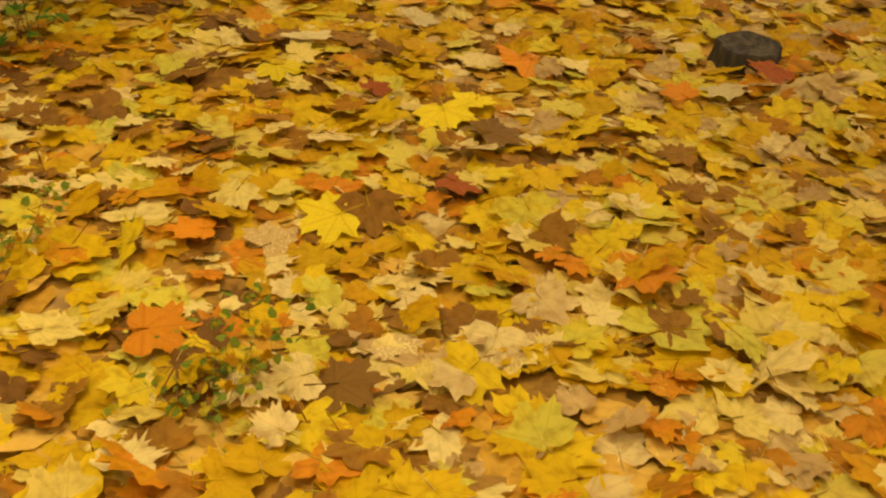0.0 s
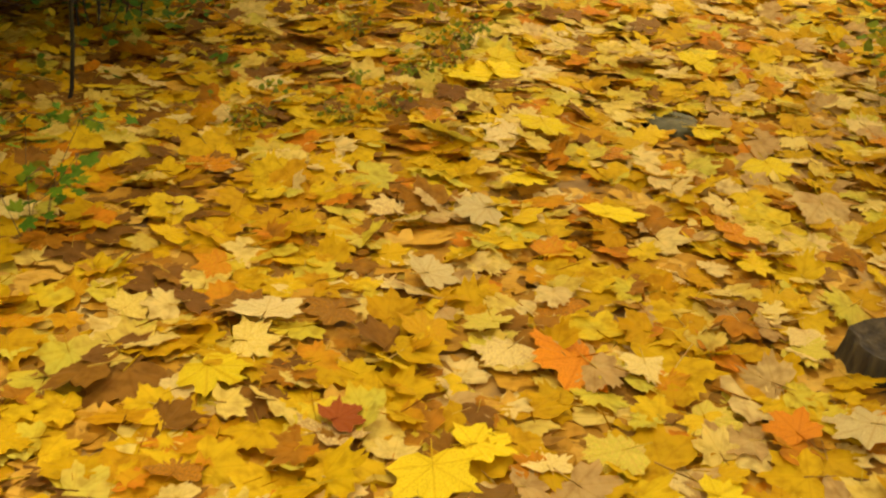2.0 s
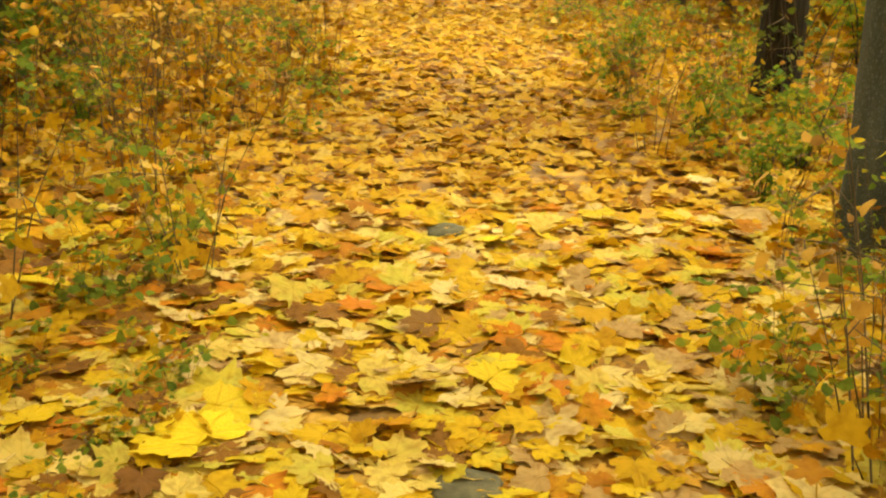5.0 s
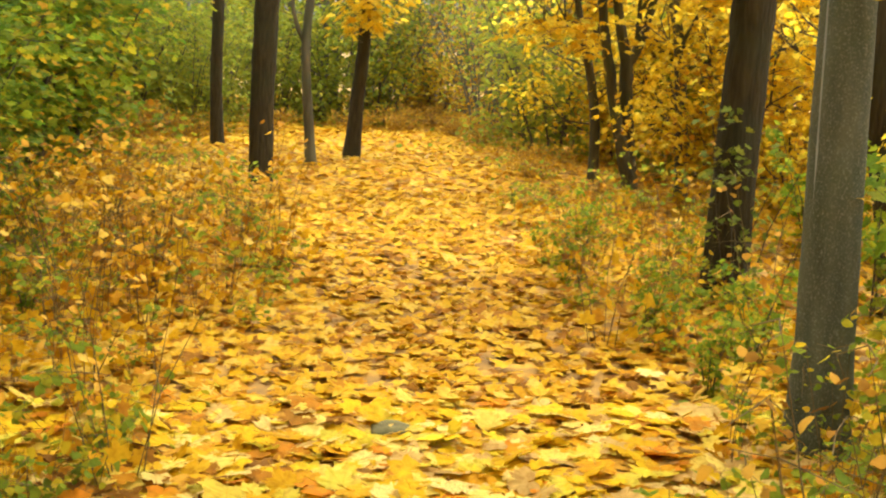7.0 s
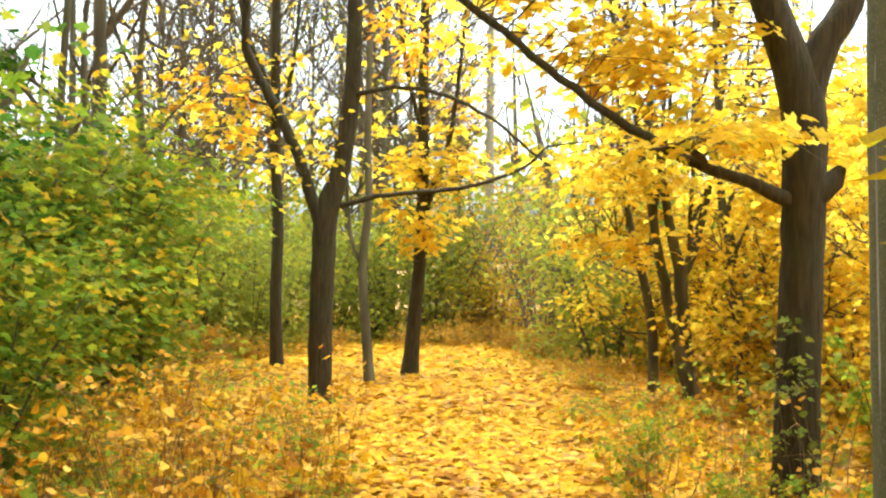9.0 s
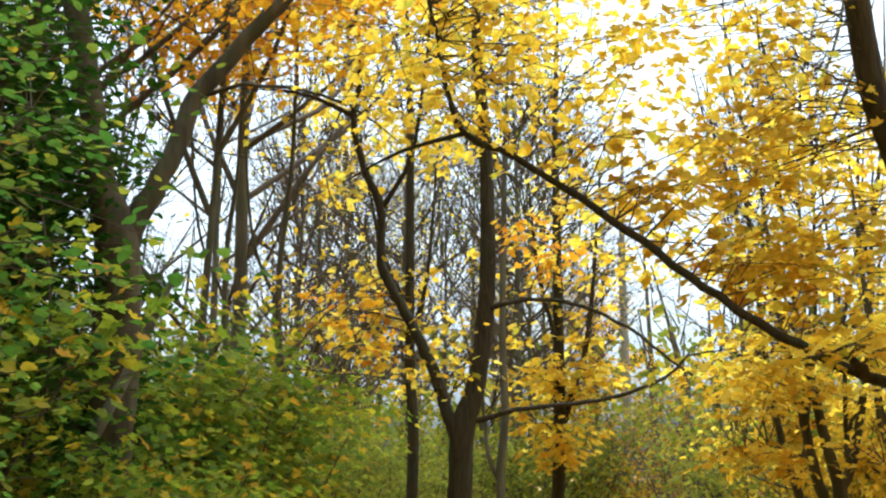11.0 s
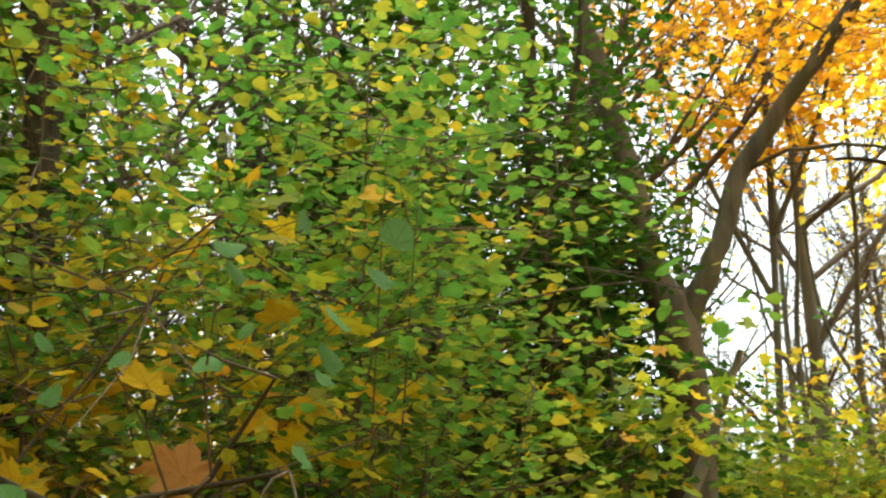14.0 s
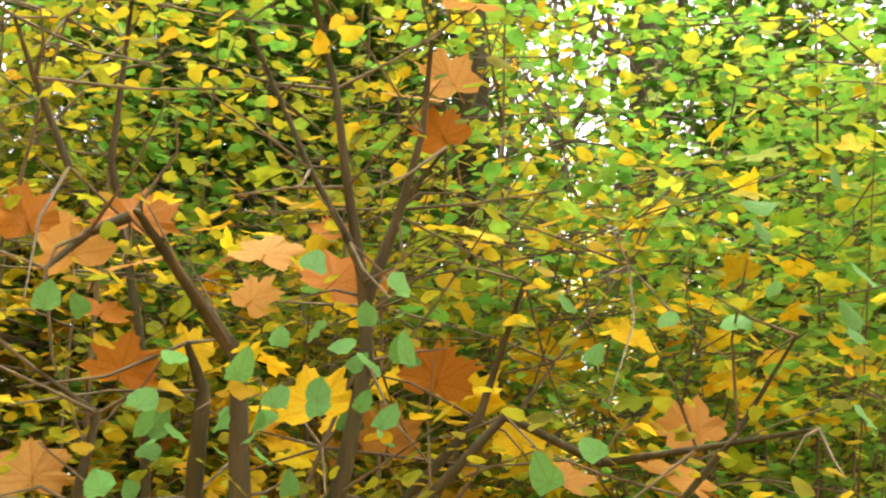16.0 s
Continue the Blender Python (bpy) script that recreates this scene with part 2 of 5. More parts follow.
LEAF_ORANGE = plain_leaf("bright_orange_leaf", (0.66, 0.22, 0.010))
LEAF_RED = plain_leaf("dull_red_leaf", (0.36, 0.085, 0.012))
LEAF_BROWN = plain_leaf("brown_leaf", (0.24, 0.11, 0.014))
LEAF_LEMON = plain_leaf("lemon_yellow_leaf", (0.78, 0.53, 0.015))
LEAF_CREAM = plain_leaf("pale_cream_leaf", (0.70, 0.50, 0.16))
LEAF_GREEN = plain_leaf("broad_green_leaf", (0.09, 0.205, 0.05), 0.35)
LEAF_TAN = plain_leaf("tan_leaf", (0.38, 0.205, 0.055), 0.35)

SOIL = bpy.data.materials.new("forest_soil")
_n, _l, _p, _o = links_of(SOIL)
_a = noise_node(_n, _l, 7.0, 6.0)
_r = ramp_node(_n, [(0.3, (0.15, 0.075, 0.014)), (0.5, (0.28, 0.14, 0.018)), (0.62, (0.45, 0.24, 0.02)), (0.8, (0.58, 0.34, 0.03))])
_l.new(_a.outputs["Fac"], _r.inputs[0])
_l.new(_r.outputs[0], _p.inputs["Base Color"])
_p.inputs["Roughness"].default_value = 0.9

# ---- geometry helpers ----
rng = np.random.default_rng(11)


def tri_mesh(name, v, f, material, xy=None, smooth=True):
    v = np.ascontiguousarray(v, dtype=np.float32)
    f = np.ascontiguousarray(f, dtype=np.int32)
    me = bpy.data.meshes.new(name)
    me.vertices.add(len(v))
    me.vertices.foreach_set("co", v.ravel())
    me.loops.add(f.size)
    me.loops.foreach_set("vertex_index", f.ravel())
    me.polygons.add(len(f))
    me.polygons.foreach_set("loop_start", np.arange(0, f.size, 3, dtype=np.int32))
    if smooth:
        me.polygons.foreach_set("use_smooth", np.ones(len(f), dtype=bool))
    if xy is not None:
        at = me.attributes.new("leaf_xy", 'FLOAT_VECTOR', 'POINT')
        at.data.foreach_set("vector", np.ascontiguousarray(xy, dtype=np.float32).ravel())
    me.update(calc_edges=True)
    me.materials.append(material)
    return me


def child(name, me, parent, label=""):
    ob = new(name, me)
    ob.parent = parent
    return tagged(ob, label)


def smooth_path(points, radii, step):
    """A polyline through the points, rounded, with a radius at each of its points."""
    p = np.array(points, float)
    r = np.interp(np.linspace(0, 1, len(p)), np.linspace(0, 1, len(radii)), radii)
    ext = np.vstack([2 * p[0] - p[1], p, 2 * p[-1] - p[-2]])
    out, rad = [], []
    for k in range(len(p) - 1):
        a, b, c, d = ext[k:k + 4]
        m = max(1, int(np.linalg.norm(c - b) / step))
        for u in np.arange(m) / m:
            out.append(0.5 * (2 * b + (c - a) * u + (2 * a - 5 * b + 4 * c - d) * u * u + (3 * b - a - 3 * c + d) * u ** 3))
            rad.append(r[k] + (r[k + 1] - r[k]) * u)
    out.append(p[-1]); rad.append(r[-1])
    return np.array(out), np.array(rad)


class Tubes:
    """Tapered tubes gathered into one mesh."""
    def __init__(self):
        self.v, self.f, self.n = [], [], 0

    def add(self, path, rad, sides=5, rough=0.0, flare=0.0, cap=True):
        path, rad = np.asarray(path, float), np.asarray(rad, float)
        t = np.gradient(path, axis=0)
        t /= np.linalg.norm(t, axis=1, keepdims=True) + 1e-9
        ref = np.array([1.0, 0.13, 0.05]) if abs(t[0, 0]) < 0.8 else np.array([0.1, 1.0, 0.05])
        a = np.cross(t, ref); a /= np.linalg.norm(a, axis=1, keepdims=True)
        b = np.cross(t, a)
        ang = np.arange(sides) * 2 * np.pi / sides
        rr = np.repeat(rad[:, None], sides, 1)
        if rough:
            lobes = 1 + rough * (0.6 * np.sin(3 * ang + path[0, 0] * 7)[None] + 0.4 * np.sin(5 * ang + 1.3 + path[:, 2:3] * 0.9))
            rr = rr * lobes * (1 + rough * 0.5 * rng.normal(size=rr.shape))
        if flare:
            up = path[:, 2:3] - path[0, 2]
            rr = rr * (1 + flare * np.exp(-up / 0.16) * (1 + 0.5 * np.sin(4 * ang + 0.7)[None]))
        ring = path[:, None] + rr[..., None] * (np.cos(ang)[None, :, None] * a[:, None] + np.sin(ang)[None, :, None] * b[:, None])
        m = len(path)
        self.v.append(ring.reshape(-1, 3))
        i = np.arange(m - 1)[:, None] * sides + np.arange(sides)[None]
        j = np.arange(m - 1)[:, None] * sides + (np.arange(sides)[None] + 1) % sides
        q = np.stack([i, j, j + sides, i, j + sides, i + sides], -1).reshape(-1, 3) + self.n
        self.f.append(q[:, [0, 2, 1]])
        self.n += m * sides
        if cap:
            self.v.append(path[-1:])
            last = self.n - sides
            k = np.arange(sides)
            self.f.append(np.stack([last + k, np.full(sides, self.n), last + (k + 1) % sides], 1)[:, [0, 2, 1]])
            self.n += 1
        return self

    def mesh(self, name, material, origin=(0, 0, 0)):
        return tri_mesh(name, np.vstack(self.v) - np.array(origin, float), np.vstack(self.f), material)


# ---- leaf shapes: outlines in polar form round the leaf's foot, lifted into a curl ----
def outline(half):
    right = [(math.radians(a), r) for a, r in half]
    return right + [(-a, r) for a, r in reversed(right) if 0 < a < math.pi - 0.01]


MAPLE_FINE = outline([(0, 1.0), (5, .88), (12, .90), (16, .76), (24, .66), (31, .78), (37, .83), (46, .99), (51, .84), (58, .86), (63, .70), (71, .62), (79, .72), (86, .74), (94, .84), (101, .66), (118, .60), (140, .40), (172, .18)])
MAPLE_MID = outline([(0, 1.0), (14, .80), (25, .58), (45, .96), (58, .74), (71, .54), (92, .78), (120, .52), (170, .18)])
MAPLE_FAR = outline([(0, 1.0), (25, .58), (45, .94), (70, .54), (95, .74), (165, .22)])
OVAL = outline([(0, 1.0), (16, .80), (38, .62), (75, .48), (120, .40), (170, .2)])
BROAD = outline([(0, 1.0), (12, .88), (30, .74), (55, .62), (90, .54), (130, .44), (172, .26)])
DIAMOND = outline([(0, 1.0), (55, .5), (150, .42)])


def leaf_shape(polar, curl, fold, twist, seed, stalk=0.0, crinkle=0.035):
    """Vertices, triangles and flat coordinates of one leaf of unit length."""
    r = np.random.default_rng(seed)
    a = np.array([p[0] for p in polar]); d = np.array([p[1] for p in polar])
    d = d * (1 + 0.06 * r.normal(size=len(d)))
    x, y = d * np.sin(a), d * np.cos(a)
    x, y = np.append(x, 0.0), np.append(y, 0.12)
    z = curl * (x * x + 0.8 * (y - 0.2) ** 2) + fold * np.abs(x) + twist * x * y + crinkle * r.normal(size=len(x))
    z[-1] = 0.0
    n = len(polar)
    k = np.arange(n)
    f = np.stack([np.full(n, n), (k + 1) % n, k], 1)
    v = np.stack([x, y, z], 1)
    if stalk:
        w = 0.014
        s = np.array([[-w, 0.1, 0], [w, 0.1, 0], [0, 0.1, 0.02], [-w * .7, -stalk, 0.06], [w * .7, -stalk, 0.06], [0, -stalk, 0.08]])
        b = len(v)
        f = np.vstack([f, b + np.array([[0, 3, 4], [0, 4, 1], [1, 4, 5], [1, 5, 2], [2, 5, 3], [2, 3, 0]])])
        v = np.vstack([v, s])
    return v, f, np.stack([v[:, 0], v[:, 1], 0 * v[:, 0]], 1)


def shapes(polar, many, stalk=0.0, wild=1.0, seed=0, crinkle=0.035):
    r = np.random.default_rng(seed + 100)
    return [leaf_shape(polar, wild * r.uniform(-0.26, 0.18), wild * r.uniform(-0.16, 0.16), wild * r.uniform(-0.25, 0.25), seed + k, stalk, crinkle) for k in range(many)]


HUNG = shapes(MAPLE_FINE, 8, 0.55, 0.65, 1)
FINE, MID, FAR = shapes(MAPLE_FINE, 10, 0.55, 0.5, 1, 0.025), shapes(MAPLE_MID, 6, 0.0, 1.0, 2), shapes(MAPLE_FAR, 4, 0.0, 0.9, 3)
FLAT = shapes(MAPLE_MID, 6, 0.0, 0.24, 7, 0.015)
OVALS, DIAMONDS = shapes(OVAL, 5, 0.0, 0.8, 4), shapes(DIAMOND, 4, 0.0, 0.5, 5)
ROUND = shapes(BROAD, 6, 0.0, 0.7, 6, 0.02)


def frames_of(normal, spin):
    n = normal / np.linalg.norm(normal, axis=1, keepdims=True)
    ref = np.where(np.abs(n[:, :1]) < 0.9, [[1.0, 0, 0]], [[0, 1.0, 0]])
    a = np.cross(n, ref); a /= np.linalg.norm(a, axis=1, keepdims=True)
    b = np.cross(n, a)
    c, s = np.cos(spin)[:, None], np.sin(spin)[:, None]
    return np.stack([a * c + b * s, -a * s + b * c, n], -1)


def leaves_mesh(name, kinds, pos, normal, size, material, spin=None, veins=False, origin=(0, 0, 0)):
    """Many leaves as one mesh: a place, a facing and a length for each."""
    pos, size = np.asarray(pos, float) - np.array(origin, float), np.asarray(size, float)
    spin = rng.uniform(0, 6.283, len(pos)) if spin is None else spin
    rot = frames_of(np.asarray(normal, float), spin)
    pick = rng.integers(0, len(kinds), len(pos))
    vs, fs, xs, base = [], [], [], 0
    for k, (v, f, xy) in enumerate(kinds):
        m = pick == k
        c = int(m.sum())
        if not c:
            continue
        w = np.einsum('nij,vj->nvi', rot[m] * size[m][:, None, None], v - np.array([0, 0.3, 0])) + pos[m][:, None]
        vs.append(w.reshape(-1, 3))
        fs.append((f[None] + (np.arange(c) * len(v))[:, None, None]).reshape(-1, 3) + base)
        if veins:
            xs.append(np.tile(xy, (c, 1)))
        base += c * len(v)
    return tri_mesh(name, np.vstack(vs), np.vstack(fs), material, np.vstack(xs) if veins else None, False)


def tilted(n, spread):
    """Facings that lean off the vertical by about the spread."""
    d = rng.normal(size=(n, 3)) * spread
    d[:, 2] = 1.0
    return d


# ---- the ground ----
def ground_height(x, y):
    x, y = np.asarray(x, float), np.asarray(y, float)
    h = 0.022 * np.sin(1.7 * x + 0.6) * np.sin(1.3 * y + 0.4) + 0.012 * np.sin(4.1 * x - 1.0) * np.sin(3.7 * y)
    h = h + 0.05 * np.clip((np.abs(x - 0.5) - 1.2) / 2.0, 0, 1) ** 2
    return h


def build_ground():
    xs = np.concatenate([[-400, -150, -80, -45], np.linspace(-30, -6, 30), np.linspace(-5.8, 6.2, 100), np.linspace(6.5, 30, 30), [45, 80, 150, 400]])
    ys = np.concatenate([[-400, -150, -60, -30], np.linspace(-20, -1, 25), np.linspace(-0.8, 14, 130), np.linspace(14.4, 50, 50), [70, 110, 200, 450]])
    gx, gy = np.meshgrid(xs, ys)
    v = np.stack([gx, gy, ground_height(gx, gy)], -1).reshape(-1, 3)
    w = len(xs)
    i = (np.arange(len(ys) - 1)[:, None] * w + np.arange(w - 1)[None]).ravel()
    f = np.vstack([np.stack([i, i + 1, i + w + 1], 1), np.stack([i, i + w + 1, i + w], 1)])
    ob = new("ground", tri_mesh("ground", v, f, SOIL))
    return tagged(ob, "brown forest soil under a deep autumn leaf litter", "ground", kind="structure")


ground = build_ground()


STONES = ((0.52, 4.74, 0.10), (0.57, 6.65, 0.085))
CLEAR = [(x, y, 0.6 * r) for x, y, r in STONES] + [(0.94, 3.45, 0.12)]


def litter(name, x0, x1, y0, y1, per_m2, kinds, material, sizes, z0, z1, tilt, label, veins=False):
    n = int((x1 - x0) * (y1 - y0) * per_m2)
    x, y = rng.uniform(x0, x1, n), rng.uniform(y0, y1, n)
    for cx, cy, cr in CLEAR:
        keep = np.hypot(x - cx, (y - cy) * 0.8) > cr
        x, y = x[keep], y[keep]
    n = len(x)
    z = ground_height(x, y) + rng.uniform(z0, z1, n)
    size = rng.uniform(*sizes, n) * np.where(rng.random(n) < 0.10, 1.45, 1.0)
    me = leaves_mesh(name, kinds, np.stack([x, y, z], 1), tilted(n, tilt), size, material, veins=veins)
    return tagged(new(name, me), label, "leaf litter", kind="stuff")


NEAR = (-2.6, 2.9, 0.9, 7.0)
litter("old_leaf_litter", *NEAR, 260, FLAT, LITTER_OLD, (0.06, 0.105), 0.003, 0.014, 0.09, "decayed brown maple leaves under the fresh leaf fall")
litter("leaf_litter", *NEAR, 250, FINE, LITTER, (0.046, 0.10), 0.010, 0.030, 0.15, "fallen yellow and orange maple leaves on the trail", True)
litter("loose_leaf_litter", *NEAR, 42, HUNG, LITTER, (0.05, 0.09), 0.030, 0.045, 0.34, "loose curled maple leaves on top of the leaf fall", True)
litter("leaf_litter", -6.5, -2.6, -1, 9, 150, MID, LITTER_FAR, (0.06, 0.10), 0.01, 0.06, 0.3, "fallen orange and brown leaves beside the trail")
litter("leaf_litter", 2.9, 6.5, -1, 9, 130, MID, LITTER_FAR, (0.06, 0.10), 0.01, 0.06, 0.3, "fallen yellow leaves beside the trail")
litter("leaf_litter", -2.6, 2.9, 7, 14, 330, MID, LITTER_FAR, (0.04, 0.075), 0.008, 0.03, 0.2, "fallen golden maple leaves on the trail")
litter("leaf_litter", -7, -2.6, 9, 14, 110, FAR, LITTER_FAR, (0.07, 0.11), 0.01, 0.06, 0.3, "fallen golden maple leaves under the trees")
litter("leaf_litter", 2.9, 8, 9, 14, 110, FAR, LITTER_FAR, (0.07, 0.11), 0.01, 0.06, 0.3, "fallen golden maple leaves under the trees")
litter("leaf_litter", -9, 9, 14, 24, 260, DIAMONDS, LITTER_FAR, (0.055, 0.09), 0.01, 0.035, 0.2, "golden carpet of fallen leaves in the clearing")
litter("leaf_litter", -14, 14, 24, 34, 30, DIAMONDS, LITTER_FAR, (0.14, 0.22), 0.01, 0.06, 0.25, "distant golden carpet of fallen leaves")
litter("leaf_litter", -3, 3, -2, 0.9, 120, MID, LITTER_FAR, (0.06, 0.10), 0.01, 0.05, 0.28, "fallen yellow maple leaves on the trail")
litter("leaf_litter", -9, 9, -9, -2, 70, FAR, LITTER_FAR, (0.06, 0.10), 0.01, 0.04, 0.2, "fallen yellow maple leaves behind the trail's start")
litter("leaf_litter", -9, -3, -2, -1, 70, FAR, LITTER_FAR, (0.06, 0.10), 0.01, 0.04, 0.2, "fallen yellow maple leaves under the trees")
litter("leaf_litter", 3, 9, -2, -1, 70, FAR, LITTER_FAR, (0.06, 0.10), 0.01, 0.04, 0.2, "fallen yellow maple leaves under the trees")
litter("leaf_litter", -10, -6.5, -1, 14, 60, FAR, LITTER_FAR, (0.07, 0.11), 0.01, 0.04, 0.2, "fallen yellow maple leaves under the trees")
litter("leaf_litter", 6.5, 10, -1, 14, 60, FAR, LITTER_FAR, (0.07, 0.11), 0.01, 0.04, 0.2, "fallen yellow maple leaves under the trees")

# ---- trees ----
def thing(name, base, label, category, group=""):
    ob = new(name)
    ob.location = base
    ob.empty_display_size = 0.2
    return tagged(ob, label, category, group)


def hero_tree(name, base, label, trunk, limbs, bark, group="", flare=0.25, sides=18, rough=0.05):
    """A tree with a given trunk and given limbs: lists of points, with the radius at both ends."""
    ob = thing(name, base, label, "tree", group)
    paths = []
    p, r = smooth_path(trunk[0], trunk[1], 0.12)
    paths.append((p, r, child("trunk", Tubes().add(p, r, sides, rough, flare).mesh("trunk", bark, base), ob)))
    for pts, rad in limbs:
        p, r = smooth_path(pts, rad, 0.1)
        if len(pts) > 3:
            wob = rng.normal(size=p.shape) * 0.006
            wob[0] = 0
            p = p + wob
        paths.append((p, r, child("limb", Tubes().add(p, r, max(7, sides - 6), rough).mesh("limb", bark, base), ob)))
    return ob, paths


def dress(paths, centres, per, spread, kinds, material, sizes, base, tilt=0.55, lowest=1.0, sub=2, start=0.014):
    """Branchwork from the nearest trunk or limb out to each centre, with leaves there, as parts of that limb."""
    nodes = np.vstack([p[0] for p in paths])
    rads = np.concatenate([p[1] for p in paths])
    owner = np.concatenate([np.full(len(p[0]), k) for k, p in enumerate(paths)])
    ok = nodes[:, 2] > lowest
    nodes, rads, owner = nodes[ok], rads[ok], owner[ok]
    tubes, homes = {}, {}
    for c in centres:
        d = np.linalg.norm((nodes - c) * [1, 1, 1.3], axis=1) + np.where(nodes[:, 2] > c[2] + 0.2, 0.6, 0) + rng.random(len(nodes)) * 0.25
        k = int(np.argmin(d))
        a, t = nodes[k], tubes.setdefault(int(owner[k]), Tubes())
        homes.setdefault(int(owner[k]), []).append(c)
        r0 = min(start * (0.6 + 0.35 * np.linalg.norm(c - a)), rads[k] * 0.8)
        mid = (a + c) / 2 + rng.normal(size=3) * 0.08 * np.linalg.norm(c - a) + [0, 0, 0.06 * np.linalg.norm(c - a)]
        p, r = smooth_path([a, mid, c], [r0, r0 * 0.6, 0.003], 0.25)
        t.add(p, r, 5, cap=False)
        for _ in range(sub):
            q = p[rng.integers(len(p) // 2, len(p))]
            e = q + rng.normal(size=3) * [0.22, 0.22, 0.12]
            t.add([q, (q + e) / 2 + [0, 0, 0.02], e], [0.004, 0.003, 0.002], 3, cap=False)
    for k, t in tubes.items():
        tagged(child("branchwork", t.mesh("branchwork", TWIG, base), paths[k][2]), kind="stuff")
        if per:
            crown(paths[k][2], homes[k], per, spread, kinds, material, sizes, base, tilt)


def crown(ob, centres, per, spread, kinds, material, sizes, base, tilt=0.55, label="", name="crown", droop=0.8):
    """Leaves in loose flat sprays round each centre."""
    c = np.repeat(np.asarray(centres, float), per, 0)
    pos = c + rng.normal(size=c.shape) * spread
    n = len(pos)
    nor = tilted(n, tilt)
    out = (pos - c) * [1, 1, 0]
    nor = nor + droop * out / (np.linalg.norm(out, axis=1, keepdims=True) + 0.05)
    return tagged(child(name, leaves_mesh(name, kinds, pos, nor, rng.uniform(*sizes, n), material, origin=base), ob, label), kind="stuff")


def cloud(centre, radii, n, low=None):
    """Uneven centres in an ellipsoid, thinned into clumps."""
    p = rng.normal(size=(n * 3, 3))
    p = p / np.linalg.norm(p, axis=1, keepdims=True) * rng.random((n * 3, 1)) ** 0.45
    keep = np.array([noise.noise(Vector(q * 1.9 + np.array(centre))) for q in p]) > -0.12
    p = p[keep][:n] * radii + centre
    if low is not None:
        p = p[p[:, 2] > low]
    return p


# forked maple in the clearing
b = (-0.47, 14.34, 0.0)
maple, paths = hero_tree("maple_tree", b, "dark forked maple in the golden clearing with sparse orange leaves",
    ([(-0.47, 14.34, -0.05), (-0.47, 14.34, 0.8), (-0.45, 14.33, 1.4), (-0.42, 14.33, 1.95), (-0.28, 14.34, 2.4), (-0.17, 14.35, 3.3), (-0.16, 14.37, 4.6), (-0.25, 14.4, 6.2), (-0.2, 14.5, 8.5)], [0.122, 0.12, 0.12, 0.125, 0.096, 0.085, 0.07, 0.055, 0.02]),
    [([(-0.46, 14.3, 1.8), (-0.58, 14.32, 2.1), (-0.75, 14.34, 2.6), (-1.0, 14.36, 3.1), (-1.25, 14.37, 3.6), (-1.27, 14.37, 4.2), (-1.46, 14.37, 4.7), (-1.56, 14.37, 5.2), (-1.5, 14.4, 5.9), (-1.7, 14.5, 7.6)], [0.075, 0.065, 0.058, 0.053, 0.048, 0.044, 0.038, 0.032, 0.026, 0.008]),
     ([(-0.36, 14.32, 2.0), (0.22, 14.25, 2.12), (1.01, 14.25, 2.21), (1.58, 14.25, 2.41), (1.81, 14.25, 2.62), (2.27, 14.25, 2.69)], [0.032, 0.024, 0.021, 0.016, 0.012, 0.004]),
     ([(-0.17, 14.35, 3.12), (0.03, 14.2, 3.17), (0.48, 14.2, 3.19), (0.88, 14.2, 3.09), (1.22, 14.2, 2.91), (1.69, 14.2, 2.53), (1.92, 14.2, 2.33), (2.2, 14.2, 1.92)], [0.03, 0.024, 0.022, 0.02, 0.017, 0.012, 0.009, 0.004]),
     ([(-1.53, 14.37, 5.2), (-2.1, 14.3, 5.45), (-2.75, 14.2, 5.5)], [0.03, 0.02, 0.006]),
     ([(-1.25, 14.37, 4.2), (-0.95, 14.3, 4.7), (-0.8, 14.2, 5.5), (-0.7, 14.2, 6.6)], [0.03, 0.024, 0.016, 0.006])],
    BARK_MAPLE, flare=0.06)
cs = np.vstack([cloud((-1.6, 14.3, 3.0), (0.6, 0.5, 0.45), 12), cloud((0.25, 14.2, 3.75), (0.45, 0.4, 0.45), 10), cloud((-0.7, 14.2, 6.3), (1.9, 1.3, 1.7), 90), cloud((-0.55, 14.2, 2.6), (0.5, 0.4, 0.35), 6)])
dress(paths, cs[:22], 8, (0.17, 0.17, 0.06), MID, ORANGE, (0.055, 0.09), b, 0.4, lowest=1.9)
dress(paths, cs[22:], 18, (0.24, 0.24, 0.1), FAR, YELLOW, (0.045, 0.078), b, lowest=1.9)

